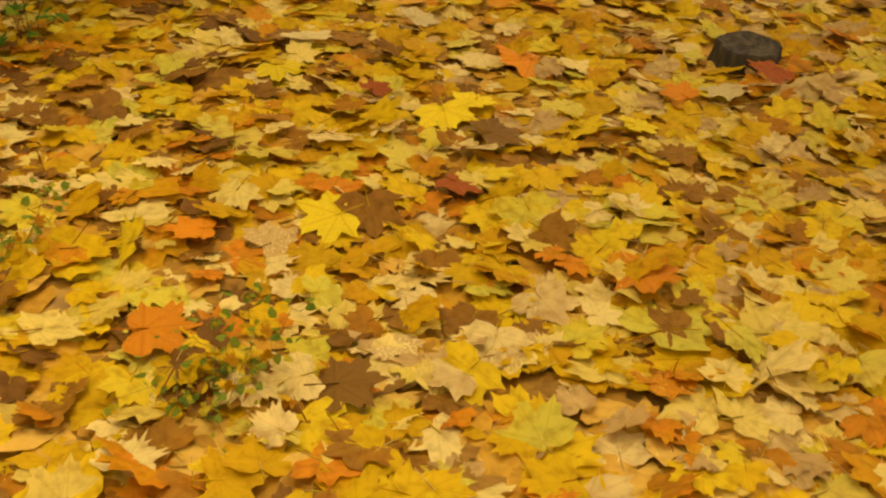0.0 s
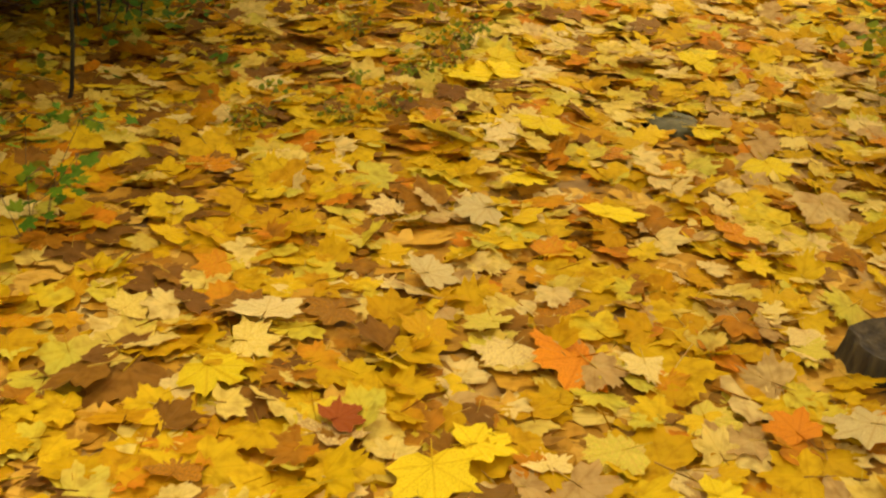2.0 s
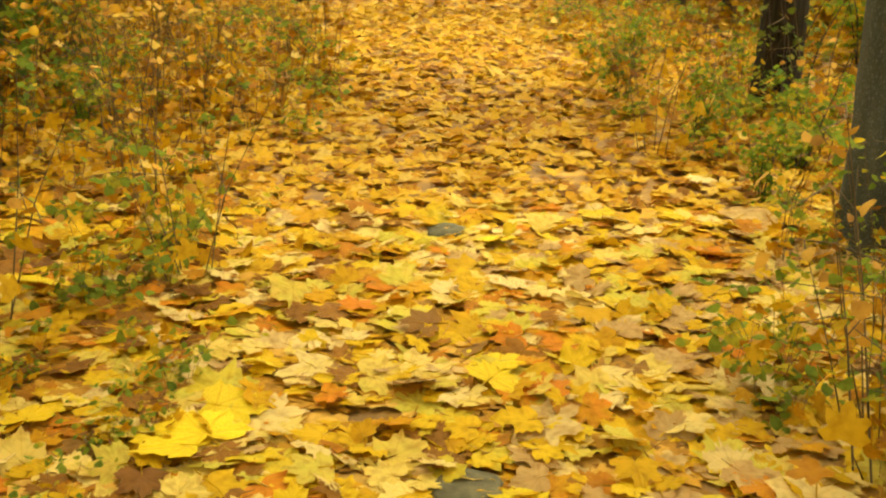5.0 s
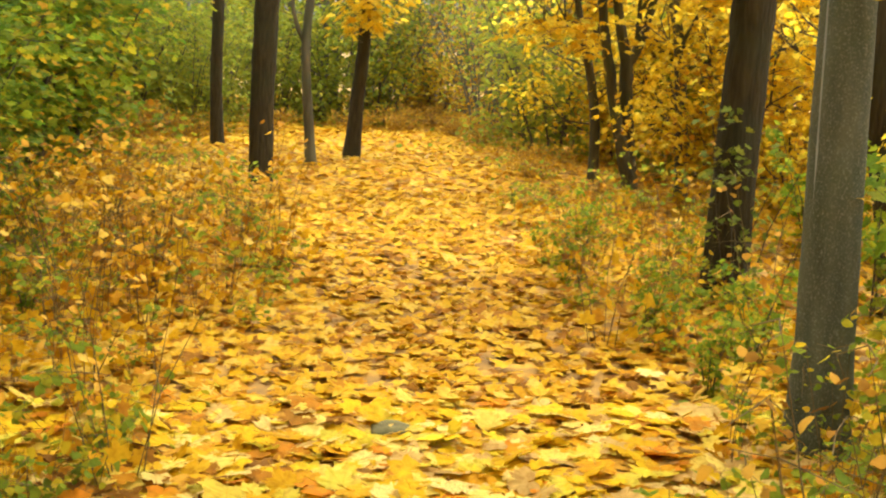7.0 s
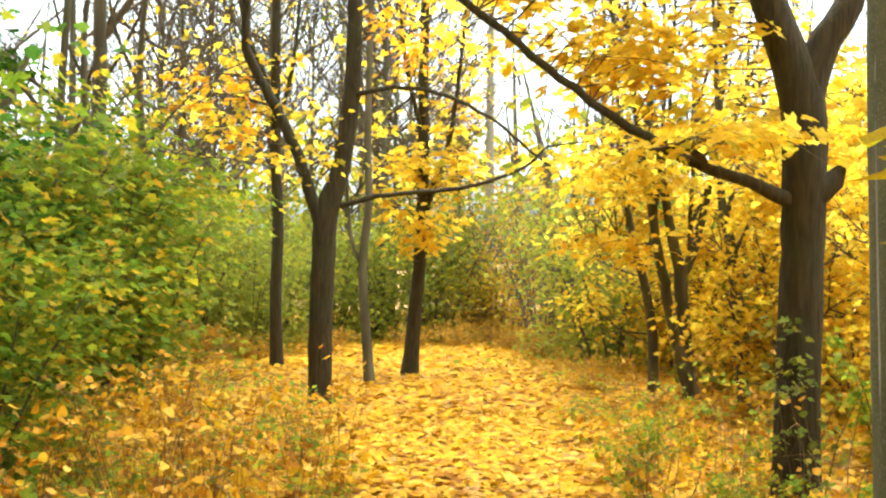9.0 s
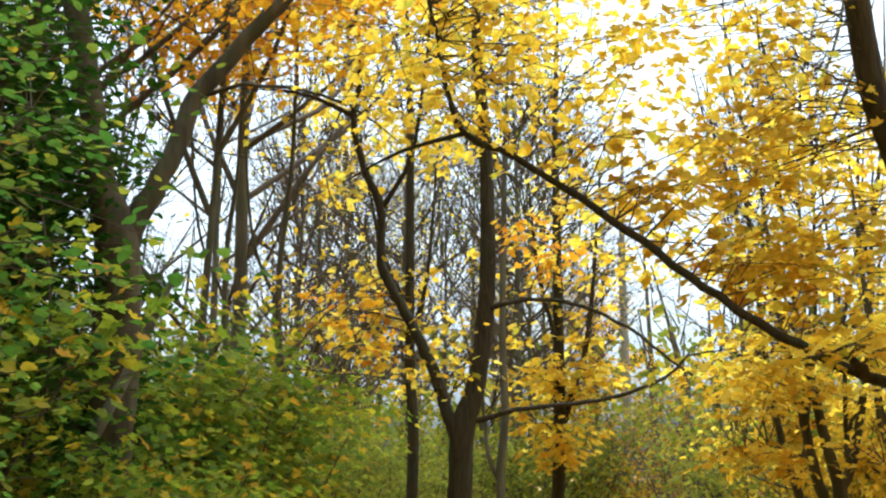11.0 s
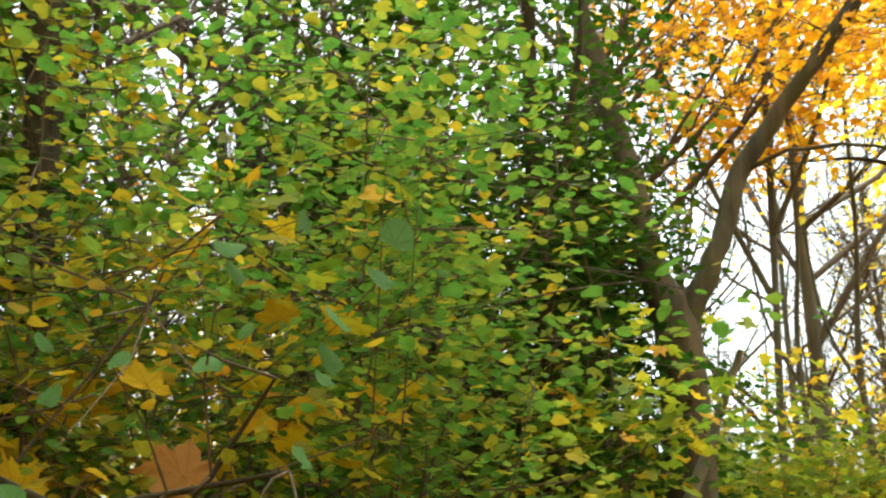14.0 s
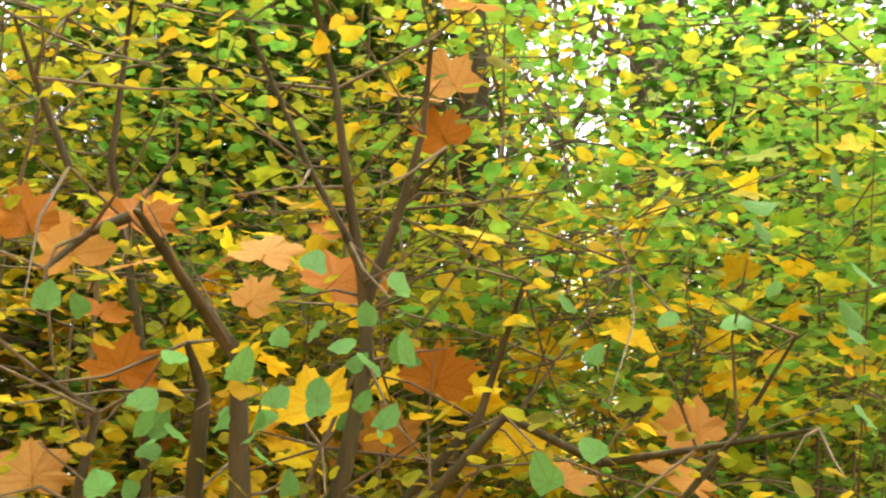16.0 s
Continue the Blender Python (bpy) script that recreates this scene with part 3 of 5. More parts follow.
# stout maple beside the trail, with one long limb reaching over it
b = (2.64, 9.15, 0.0)
stout, paths = hero_tree("maple_tree", b, "stout dark maple with a long limb and bright yellow leaves",
    ([(2.64, 9.15, -0.05), (2.65, 9.15, 0.7), (2.67, 9.15, 1.4), (2.68, 9.15, 1.9), (2.66, 9.15, 2.45), (2.52, 9.17, 2.85), (2.38, 9.2, 3.3), (2.25, 9.22, 3.9), (2.1, 9.2, 6.0), (1.8, 9.0, 8.4)], [0.14, 0.128, 0.122, 0.124, 0.13, 0.105, 0.09, 0.075, 0.06, 0.02]),
    [([(2.66, 9.15, 2.35), (2.8, 9.15, 2.75), (2.98, 9.15, 3.1), (3.25, 9.15, 3.9), (3.3, 9.2, 5.6), (3.1, 8.8, 7.8)], [0.115, 0.095, 0.08, 0.06, 0.045, 0.015]),
     ([(2.6, 9.12, 1.82), (2.33, 9.05, 1.92), (2.1, 9.05, 1.99), (1.83, 9.05, 2.13), (1.33, 9.1, 2.45), (0.78, 9.12, 2.89), (0.36, 9.14, 3.2), (-0.06, 9.15, 3.44), (-0.17, 9.15, 3.75), (-0.35, 9.2, 4.7), (-0.5, 9.2, 5.6)], [0.05, 0.037, 0.032, 0.028, 0.025, 0.023, 0.02, 0.018, 0.014, 0.01, 0.005])] +
    [([(2.72, 9.12, 1.85), (2.84, 9.1, 1.95), (2.88, 9.1, 2.02)], [0.08, 0.06, 0.03]),
     ([(2.1, 9.05, 1.99), (1.95, 8.9, 2.1), (1.7, 8.8, 2.08)], [0.03, 0.02, 0.006]),
     ([(-0.06, 9.15, 3.44), (-0.45, 9.2, 3.35), (-0.8, 9.3, 3.2)], [0.016, 0.011, 0.004])],
    BARK_MAPLE)
cs = np.vstack([cloud((1.85, 9.5, 2.62), (0.6, 0.45, 0.36), 30), cloud((1.2, 9.6, 3.2), (0.9, 0.6, 0.5), 30), cloud((2.95, 9.5, 2.5), (0.4, 0.35, 0.35), 6), cloud((2.1, 8.75, 2.12), (0.4, 0.2, 0.12), 10)])
high = np.vstack([cloud((1.9, 9.6, 3.5), (0.95, 0.6, 0.4), 26), cloud((0.3, 9.3, 4.4), (1.3, 0.9, 1.1), 84), cloud((2.2, 9.3, 4.4), (1.5, 1.0, 1.1), 64)])
dress(paths, high, 20, (0.2, 0.2, 0.09), MID, YELLOW, (0.034, 0.062), b, 0.5, lowest=1.8, sub=2, start=0.006)
dress(paths, cs, 14, (0.2, 0.2, 0.045), MID, YELLOW, (0.05, 0.088), b, 0.3, lowest=1.8, start=0.007)

# smooth grey trunk close to the trail
b = (2.17, 6.57, 0.0)
grey, paths = hero_tree("grey_tree", b, "smooth grey-barked tree trunk close to the trail",
    ([(2.165, 6.57, -0.05), (2.16, 6.57, 0.4), (2.14, 6.57, 1.0), (2.12, 6.57, 1.75), (2.105, 6.57, 2.6), (2.1, 6.6, 5.0), (2.0, 6.6, 8.0)], [0.128, 0.108, 0.101, 0.097, 0.094, 0.085, 0.04]),
    [([(2.08, 6.6, 4.6), (2.4, 6.5, 5.4), (2.9, 6.3, 6.6)], [0.06, 0.045, 0.01]), ([(2.09, 6.6, 5.0), (1.7, 6.5, 5.8), (1.2, 6.2, 6.8)], [0.06, 0.045, 0.01]),
     ([(2.12, 6.55, 2.75), (2.2, 5.4, 2.6), (1.75, 4.3, 2.1), (1.1, 3.72, 1.63)], [0.012, 0.009, 0.006, 0.003])],
    BARK_GREY, flare=0.12, rough=0.025)
# crown above the view, filled out with added sprays to shade the trail below
cs = np.vstack([cloud((2.2, 6.4, 6.8), (1.6, 1.6, 1.0), 40), cloud((0.8, 6.0, 7.2), (2.4, 1.9, 0.9), 140), cloud((1.0, 4.6, 6.7), (2.0, 2.3, 0.7), 170)])
dress(paths, cs, 30, (0.22, 0.22, 0.09), MID, YELLOW, (0.06, 0.1), b, lowest=3.5)

seam, rs = smooth_path([(2.068, 6.535, 0.25), (2.052, 6.535, 1.0), (2.034, 6.535, 1.75), (2.022, 6.535, 2.6), (2.022, 6.55, 3.6)], [0.006, 0.007, 0.006, 0.005, 0.003], 0.15)
child("bark_seam", Tubes().add(seam, rs, 6).mesh("bark_seam", BARK_PALE, b), grey, "pale raised seam in the bark")

# dark leaning trunk behind it
b = (3.95, 9.5, 0.0)
hero_tree("maple_tree", b, "dark trunk leaning behind the grey tree", ([(3.95, 9.5, -0.05), (3.8, 9.5, 0.63), (3.66, 9.5, 1.2), (3.55, 9.5, 1.9), (3.45, 9.5, 3.2), (3.3, 9.6, 6)], [0.15, 0.13, 0.12, 0.11, 0.09, 0.03]), [([(3.48, 9.5, 2.8), (3.8, 9.5, 3.6), (4.0, 9.4, 5.0)], [0.05, 0.035, 0.01])], BARK_MAPLE)

# trunks at the back of the clearing
b = (-1.33, 18.25, 0.0)
_, pa = hero_tree("maple_tree", b, "slim dark maple trunk at the edge of the clearing", ([(-1.33, 18.25, -0.05), (-1.36, 18.25, 0.9), (-1.34, 18.25, 2.0), (-1.39, 18.28, 3.2), (-1.4, 18.35, 6.5), (-1.5, 18.4, 9)], [0.086, 0.08, 0.076, 0.07, 0.05, 0.015]),
    [([(-1.39, 18.3, 3.2), (-1.15, 18.3, 4.2), (-1.0, 18.3, 6.0)], [0.04, 0.028, 0.01]), ([(-1.39, 18.3, 3.6), (-1.8, 18.3, 4.6), (-2.1, 18.2, 6.2)], [0.04, 0.028, 0.01])], BARK_MAPLE, sides=12)
cs = np.vstack([cloud((-1.7, 18.2, 3.4), (0.8, 0.6, 0.8), 22), cloud((-1.6, 18.2, 6.0), (1.4, 1.2, 1.4), 22)])
dress(pa, cs, 15, (0.2, 0.2, 0.08), FAR, YELLOW, (0.07, 0.11), b, lowest=2.2)
b = (-0.04, 16.3, 0.0)
hero_tree("maple_tree", b, "thin grey maple stem behind the forked maple", ([(-0.03, 16.3, -0.05), (-0.07, 16.3, 0.5), (-0.11, 16.3, 1.0), (-0.12, 16.3, 1.5), (-0.06, 16.3, 2.2), (-0.08, 16.3, 3.0), (-0.03, 16.3, 5.0), (0.05, 16.35, 7)], [0.066, 0.06, 0.056, 0.054, 0.048, 0.044, 0.032, 0.01]),
    [([(-0.11, 16.3, 1.35), (-0.26, 16.3, 1.7), (-0.32, 16.3, 2.3), (-0.42, 16.3, 3.4)], [0.034, 0.026, 0.02, 0.006])], BARK_HAZED, sides=10)
b = (0.45, 17.48, 0.0)
tc, pc = hero_tree("maple_tree", b, "leaning maple trunk wrapped in bright yellow leaf sprays", ([(0.45, 17.48, -0.05), (0.5, 17.48, 0.7), (0.58, 17.46, 1.74), (0.6, 17.45, 3.5), (0.62, 17.45, 6.0), (0.7, 17.5, 8)], [0.105, 0.09, 0.08, 0.066, 0.042, 0.01]),
    [([(0.59, 17.46, 2.0), (0.8, 17.44, 2.6), (1.0, 17.42, 3.4), (1.2, 17.4, 5.5)], [0.05, 0.042, 0.032, 0.01]), ([(0.6, 17.4, 3.0), (0.36, 17.3, 4.0), (0.25, 17.3, 5.2)], [0.034, 0.026, 0.01])], BARK_MAPLE, sides=12)
cs = np.vstack([cloud((0.55, 17.2, 2.6), (0.85, 0.7, 0.75), 40), cloud((0.6, 16.9, 1.8), (0.5, 0.4, 0.4), 12), cloud((0.7, 17.2, 4.2), (1.1, 0.9, 1.1), 30)])
dress(pc, cs, 15, (0.19, 0.19, 0.06), FAR, YELLOW, (0.06, 0.10), b, 0.35, lowest=1.2)

# cluster of maple stems beside the trail's bend
b = (3.33, 14.4, 0.0)
cl, pcl = hero_tree("maple_tree", b, "multi-stemmed maple full of golden leaves beside the trail", ([(3.35, 14.4, -0.05), (3.26, 14.4, 0.68), (3.22, 14.4, 1.14), (3.21, 14.4, 1.38), (3.12, 14.4, 1.73), (3.06, 14.4, 2.07), (2.97, 14.4, 2.71), (2.88, 14.4, 3.29), (2.75, 14.4, 5.2)], [0.088, 0.078, 0.072, 0.066, 0.052, 0.046, 0.036, 0.028, 0.01]),
    [([(3.34, 14.34, -0.02), (3.15, 14.33, 0.68), (3.03, 14.33, 1.26), (2.94, 14.33, 1.72), (2.88, 14.35, 2.07), (2.8, 14.35, 2.53), (2.72, 14.35, 3.11), (2.55, 14.4, 5.0)], [0.075, 0.062, 0.055, 0.05, 0.045, 0.038, 0.03, 0.01]),
     ([(3.21, 14.4, 1.32), (3.32, 14.37, 1.55), (3.39, 14.35, 1.78), (3.46, 14.35, 2.13), (3.53, 14.35, 2.48), (3.6, 14.35, 3.0), (3.75, 14.35, 4.8)], [0.056, 0.05, 0.046, 0.04, 0.034, 0.026, 0.008]),
     ([(3.3, 14.36, 1.5), (3.28, 14.3, 1.85), (3.31, 14.3, 2.3), (3.3, 14.3, 3.4)], [0.03, 0.026, 0.02, 0.008]),
     ([(2.9, 14.35, 1.95), (3.02, 14.3, 2.6), (3.1, 14.3, 3.8), (3.15, 14.3, 5.6)], [0.026, 0.022, 0.017, 0.006]),
     ([(2.97, 14.4, 2.7), (2.6, 14.3, 3.4), (2.3, 14.2, 4.8)], [0.026, 0.02, 0.006]),
     ([(3.55, 14.35, 2.6), (3.9, 14.3, 3.4), (4.2, 14.3, 5.0)], [0.024, 0.018, 0.006]),
     ([(2.96, 14.33, 1.6), (2.5, 14.1, 1.75), (2.05, 14.0, 1.68)], [0.02, 0.014, 0.004])], BARK_MID, sides=12)
for k in range(11):
    # slender upright shoots of the crown
    a = pcl[k % 5][0][-6 - 5 * (k % 3)]
    top = a + np.array([(-0.55, -0.2, 0.15, 0.45, 0.75)[k % 5] + rng.normal() * 0.2, rng.normal() * 0.3, rng.uniform(1.5, 2.6)])
    p, r = smooth_path([a, (a + top) / 2 + rng.normal(size=3) * [0.12, 0.08, 0.05], top], [0.021, 0.016, 0.006], 0.2)
    child("limb", Tubes().add(p, r, 6, 0.03).mesh("limb", BARK_MID, b), cl)
cs = np.vstack([cloud((3.0, 14.0, 2.6), (0.9, 0.7, 0.5), 40), cloud((3.0, 14.1, 4.0), (1.4, 1.0, 1.1), 84), cloud((2.35, 13.9, 1.6), (0.45, 0.45, 0.2), 20), cloud((2.3, 13.8, 2.25), (0.6, 0.5, 0.3), 20)])
dress(pcl, cs, 13, (0.2, 0.2, 0.05), FAR, YELLOW, (0.05, 0.088), b, 0.35, lowest=0.9)
b = (3.11, 15.2, 0.0)
_, pcd = hero_tree("maple_tree", b, "slim maple stem among golden leaves", ([(3.11, 15.2, -0.05), (3.1, 15.2, 0.62), (3.03, 15.2, 1.12), (2.9, 15.2, 1.61), (2.81, 15.2, 2.05), (2.74, 15.2, 2.6), (2.6, 15.2, 4.5)], [0.06, 0.056, 0.05, 0.042, 0.036, 0.03, 0.01]),
    [([(2.98, 15.2, 1.3), (3.15, 15.2, 2.2), (3.25, 15.2, 3.8)], [0.026, 0.02, 0.006])], BARK_MID, sides=10)
dress(pcd, cloud((2.5, 15.1, 2.6), (0.7, 0.6, 0.5), 20), 12, (0.2, 0.2, 0.05), FAR, YELLOW, (0.05, 0.088), b, 0.35, lowest=0.9)
b = (3.65, 13.6, 0.0)
_, pce = hero_tree("maple_tree", b, "slim maple stem behind the stout maple", ([(3.66, 13.6, -0.05), (3.6, 13.6, 0.74), (3.54, 13.6, 1.39), (3.49, 13.6, 1.71), (3.43, 13.6, 1.93), (3.4, 13.6, 2.36), (3.3, 13.6, 4.4)], [0.068, 0.062, 0.056, 0.05, 0.044, 0.036, 0.01]),
    [([(3.54, 13.6, 1.55), (3.71, 13.6, 1.88), (3.9, 13.6, 1.99)], [0.022, 0.016, 0.005]), ([(3.45, 13.6, 1.85), (3.6, 13.6, 2.6), (3.7, 13.6, 4.0)], [0.026, 0.02, 0.006])], BARK_MID, sides=10)
cs = np.vstack([cloud((3.95, 13.3, 1.9), (0.5, 0.6, 0.35), 16), cloud((4.0, 13.6, 3.1), (0.9, 0.8, 0.9), 34)])
dress(pce, cs, 12, (0.2, 0.2, 0.05), FAR, YELLOW, (0.05, 0.085), b, 0.35, lowest=0.7)

# tree with a long leaning limb, rising out of the green thicket
b = (-2.62, 10.3, 0.0)
lean, pl = hero_tree("leaning_maple", b, "dark maple whose thick limb leans out of green foliage", ([(-2.56, 10.3, -0.05), (-2.54, 10.3, 1.5), (-2.51, 10.3, 2.4), (-2.54, 10.3, 3.1), (-2.66, 10.3, 3.45), (-2.73, 10.3, 3.88), (-2.87, 10.3, 4.55), (-3.02, 10.3, 5.25), (-3.16, 10.3, 5.95), (-3.3, 10.2, 8.5)], [0.185, 0.17, 0.16, 0.15, 0.105, 0.092, 0.085, 0.078, 0.07, 0.03]),
    [([(-2.5, 10.33, 2.95), (-2.42, 10.35, 3.25), (-2.24, 10.45, 3.66), (-2.1, 10.6, 4.19), (-1.83, 10.7, 4.6), (-1.48, 10.75, 5.04), (-1.18, 10.85, 5.44), (-0.94, 10.9, 5.79), (-0.55, 11.0, 6.8)], [0.1, 0.085, 0.072, 0.072, 0.064, 0.058, 0.053, 0.048, 0.03]),
     ([(-2.08, 10.6, 4.2), (-1.75, 10.6, 4.28), (-1.3, 10.6, 4.22), (-0.98, 10.6, 4.1), (-0.6, 10.6, 3.8)], [0.018, 0.015, 0.013, 0.010, 0.004])], BARK_MID)
cs = np.vstack([cloud((-2.0, 10.8, 6.2), (1.2, 1.2, 1.2), 60), cloud((-0.9, 10.8, 5.0), (0.6, 0.6, 0.5), 14)])
dress(pl, cs, 22, (0.22, 0.22, 0.1), FAR, ORANGE, (0.042, 0.072), b, lowest=3.4, start=0.006)

# orange maple behind the leaning one
b = (-2.9, 13.6, 0.0)
_, pom = hero_tree("maple_tree", b, "maple with a dense orange crown behind the leaning tree", ([(-2.9, 13.6, -0.05), (-2.9, 13.6, 2.5), (-2.8, 13.6, 4.5), (-2.7, 13.6, 7.0), (-2.7, 13.6, 9)], [0.042, 0.038, 0.034, 0.028, 0.012]),
    [([(-2.85, 13.6, 4.0), (-3.3, 13.4, 5.2), (-3.7, 13.3, 6.6)], [0.034, 0.026, 0.008]), ([(-2.8, 13.6, 4.6), (-2.2, 13.4, 5.6), (-1.8, 13.2, 6.8)], [0.034, 0.026, 0.008])], BARK_HAZED, sides=12)
cs = cloud((-2.6, 13.4, 6.75), (1.8, 1.4, 1.6), 130)
dress(pom, cs, 28, (0.26, 0.26, 0.12), FAR, ORANGE, (0.045, 0.08), b, lowest=3.5, start=0.005)

# trunks inside the green thicket
for bx, by, r in ((-2.75, 8.8, 0.075), (-2.95, 5.45, 0.085), (-4.3, 8.0, 0.12), (-4.6, 5.2, 0.1)):
    b = (bx, by, 0.0)
    hero_tree("understory_trunk", b, "dark straight trunk inside the green thicket", ([(bx, by, -0.05), (bx + 0.04, by, 2.0), (bx - 0.05, by + 0.05, 4.2), (bx + 0.05, by, 7.0)], [r, r * 0.85, r * 0.7, r * 0.25]),
        [([(bx, by, 3.0), (bx - 0.3, by + 0.1, 3.9), (bx - 0.5, by + 0.2, 5.4)], [r * 0.4, r * 0.3, 0.01]), ([(bx, by, 3.6), (bx + 0.3, by, 4.4), (bx + 0.4, by, 5.8)], [r * 0.35, r * 0.25, 0.01])], BARK_MAPLE, "trunks in the thicket", sides=12)

# two dark trunks behind the green thicket
for bx, by, r in ((-2.42, 14.9, 0.042), (-2.85, 14.3, 0.036)):
    b = (bx, by, 0.0)
    tw, ptw = hero_tree("maple_tree", b, "dark upright trunk rising behind the green thicket",
        ([(bx, by, -0.05), (bx + 0.03, by, 2.0), (bx - 0.02, by, 3.6), (bx + 0.1, by, 5.0), (bx + 0.15, by, 8.0)], [r, r * 0.9, r * 0.8, r * 0.55, 0.02]),
        [([(bx, by, 3.2), (bx - 0.35, by, 4.2), (bx - 0.5, by, 6.5)], [r * 0.5, r * 0.4, 0.012]), ([(bx, by, 2.6), (bx + 0.6, by - 0.2, 3.2), (bx + 1.3, by - 0.3, 3.45)], [r * 0.35, r * 0.25, 0.006]),
         ([(bx, by, 2.2), (bx + 0.7, by - 0.3, 2.5), (bx + 1.5, by - 0.4, 2.4)], [r * 0.3, r * 0.2, 0.006])], BARK_HAZED, "trunks behind the thicket", sides=12)
    cs = np.vstack([cloud((bx + 0.2, by, 6.0), (1.2, 1.0, 1.2), 22), cloud((bx + 0.6, by - 0.2, 3.4), (0.8, 0.5, 0.6), 8)])
    dress(ptw, cs, 6, (0.22, 0.22, 0.1), FAR, YELLOW, (0.05, 0.08), b, lowest=2.2, sub=3, start=0.005)

# dead leaning pole
b = (-2.9, 9.3, 0.0)
dead = thing("dead_branch", b, "bare grey dead trunk leaning against the thicket", "branch")
p, r = smooth_path([(-2.85, 9.4, 0.0), (-2.46, 9.5, 1.4), (-2.17, 9.6, 2.1), (-1.88, 9.6, 2.75)], [0.046, 0.04, 0.036, 0.018], 0.12)
child("trunk", Tubes().add(p, r, 9, 0.05).mesh("trunk", DEADWOOD, b), dead)

# ---- woodland behind: a few grown trees, repeated ----
def grow(seed, height, radius, branches, first, spread_up, wob=0.04):
    """A trunk with two orders of branches. Gives the trunk's path, branch tubes and the twig tips."""
    r = np.random.default_rng(seed)
    k = 9
    z = np.linspace(0, height, k)
    xy = np.cumsum(r.normal(size=(k, 2)) * wob * height / k, 0)
    trunk = np.column_stack([xy - xy[0], z])
    trad = radius * (1 - 0.93 * (z / height) ** 0.9)
    t, tips = Tubes(), []
    for _ in range(branches):
        u = first + (1 - first) * r.random() ** 0.8
        a = np.array([np.interp(u * height, z, trunk[:, c]) for c in range(3)])
        ra = np.interp(u * height, z, trad)
        az, up = r.uniform(0, 6.283), r.uniform(*spread_up)
        ln = height * (0.12 + 0.26 * (1 - u)) * r.uniform(0.6, 1.3)
        d = np.array([math.cos(az) * math.cos(up), math.sin(az) * math.cos(up), math.sin(up)])
        m = a + d * ln * 0.5 + r.normal(size=3) * 0.05 * ln
        e = a + d * ln + [0, 0, 0.15 * ln] + r.normal(size=3) * 0.09 * ln
        p, q = smooth_path([a, m, e], [min(ra * 0.6, 0.012 + 0.012 * ln), 0.008 + 0.006 * ln, 0.005], 0.5)
        t.add(p, q, 5, cap=False)
        for _ in range(7):
            s = p[r.integers(1, len(p))] if len(p) > 2 else p[-1]
            l2 = ln * r.uniform(0.2, 0.5)
            d2 = d + r.normal(size=3) * 0.6 + [0, 0, 0.3]
            d2 /= np.linalg.norm(d2)
            e2 = s + d2 * l2
            m2 = (s + e2) / 2 + r.normal(size=3) * 0.06 * l2
            t.add([s, m2, e2], [0.010, 0.008, 0.004], 4, cap=False)
            tips.append(e2)
            for _ in range(4):
                s3 = m2 + (e2 - m2) * r.random()
                d3 = d2 + r.normal(size=3) * 0.7
                e3 = s3 + d3 / np.linalg.norm(d3) * l2 * r.uniform(0.3, 0.7)
                t.add([s3, e3], [0.005, 0.003], 3, cap=False)
                tips.append(e3)
    return trunk, trad, t, np.array(tips)


def wood_tree(seed, height, radius, branches, first, up, leafy, per, material, label, kinds=None, bark=None, sizes=(0.05, 0.085)):
    ob = thing("woodland_tree", (0, 0, 0), label, "tree", "trees of the wood behind")
    trunk, trad, t, tips = grow(seed, height, radius, branches, first, up)
    p, r = smooth_path(trunk, trad, 0.6)
    child("trunk", Tubes().add(p, r, 9, 0.04, 0.2).mesh("trunk", bark or BARK_HAZED), ob)
    tagged(child("branchwork", t.mesh("branchwork", TWIG), ob), kind="stuff")
    c = tips[rng.random(len(tips)) < leafy]
    crown(ob, c, per, (0.22, 0.22, 0.12), kinds or DIAMONDS, material, sizes, (0, 0, 0), 0.6)
    return ob


BARE = "tall slender woodland tree, nearly bare of leaves"
GOLD = "woodland maple with thinning golden leaves"
templates = [wood_tree(1, 11, 0.09, 40, 0.25, (0.5, 1.2), 0.25, 3, MIXED, BARE),
             wood_tree(2, 9.5, 0.075, 36, 0.25, (0.4, 1.2), 0.2, 2, YELLOW, BARE),
             wood_tree(3, 12, 0.105, 42, 0.3, (0.5, 1.1), 0.18, 2, GREEN, BARE),
             wood_tree(4, 8.5, 0.11, 24, 0.2, (0.3, 1.0), 0.55, 6, YELLOW, GOLD),
             wood_tree(5, 7.5, 0.09, 22, 0.18, (0.3, 1.0), 0.55, 6, ORANGE, GOLD),
             wood_tree(6, 6.0, 0.07, 22, 0.12, (0.2, 0.9), 0.6, 6, MIXED, "young woodland tree with green and yellow leaves")]


def polar(yaw, d):
    """A place at a bearing to the left of straight ahead and a distance, seen from the middle of the walk."""
    return 0.35 - d * math.sin(radians(yaw)), 2.7 + d * math.cos(radians(yaw))


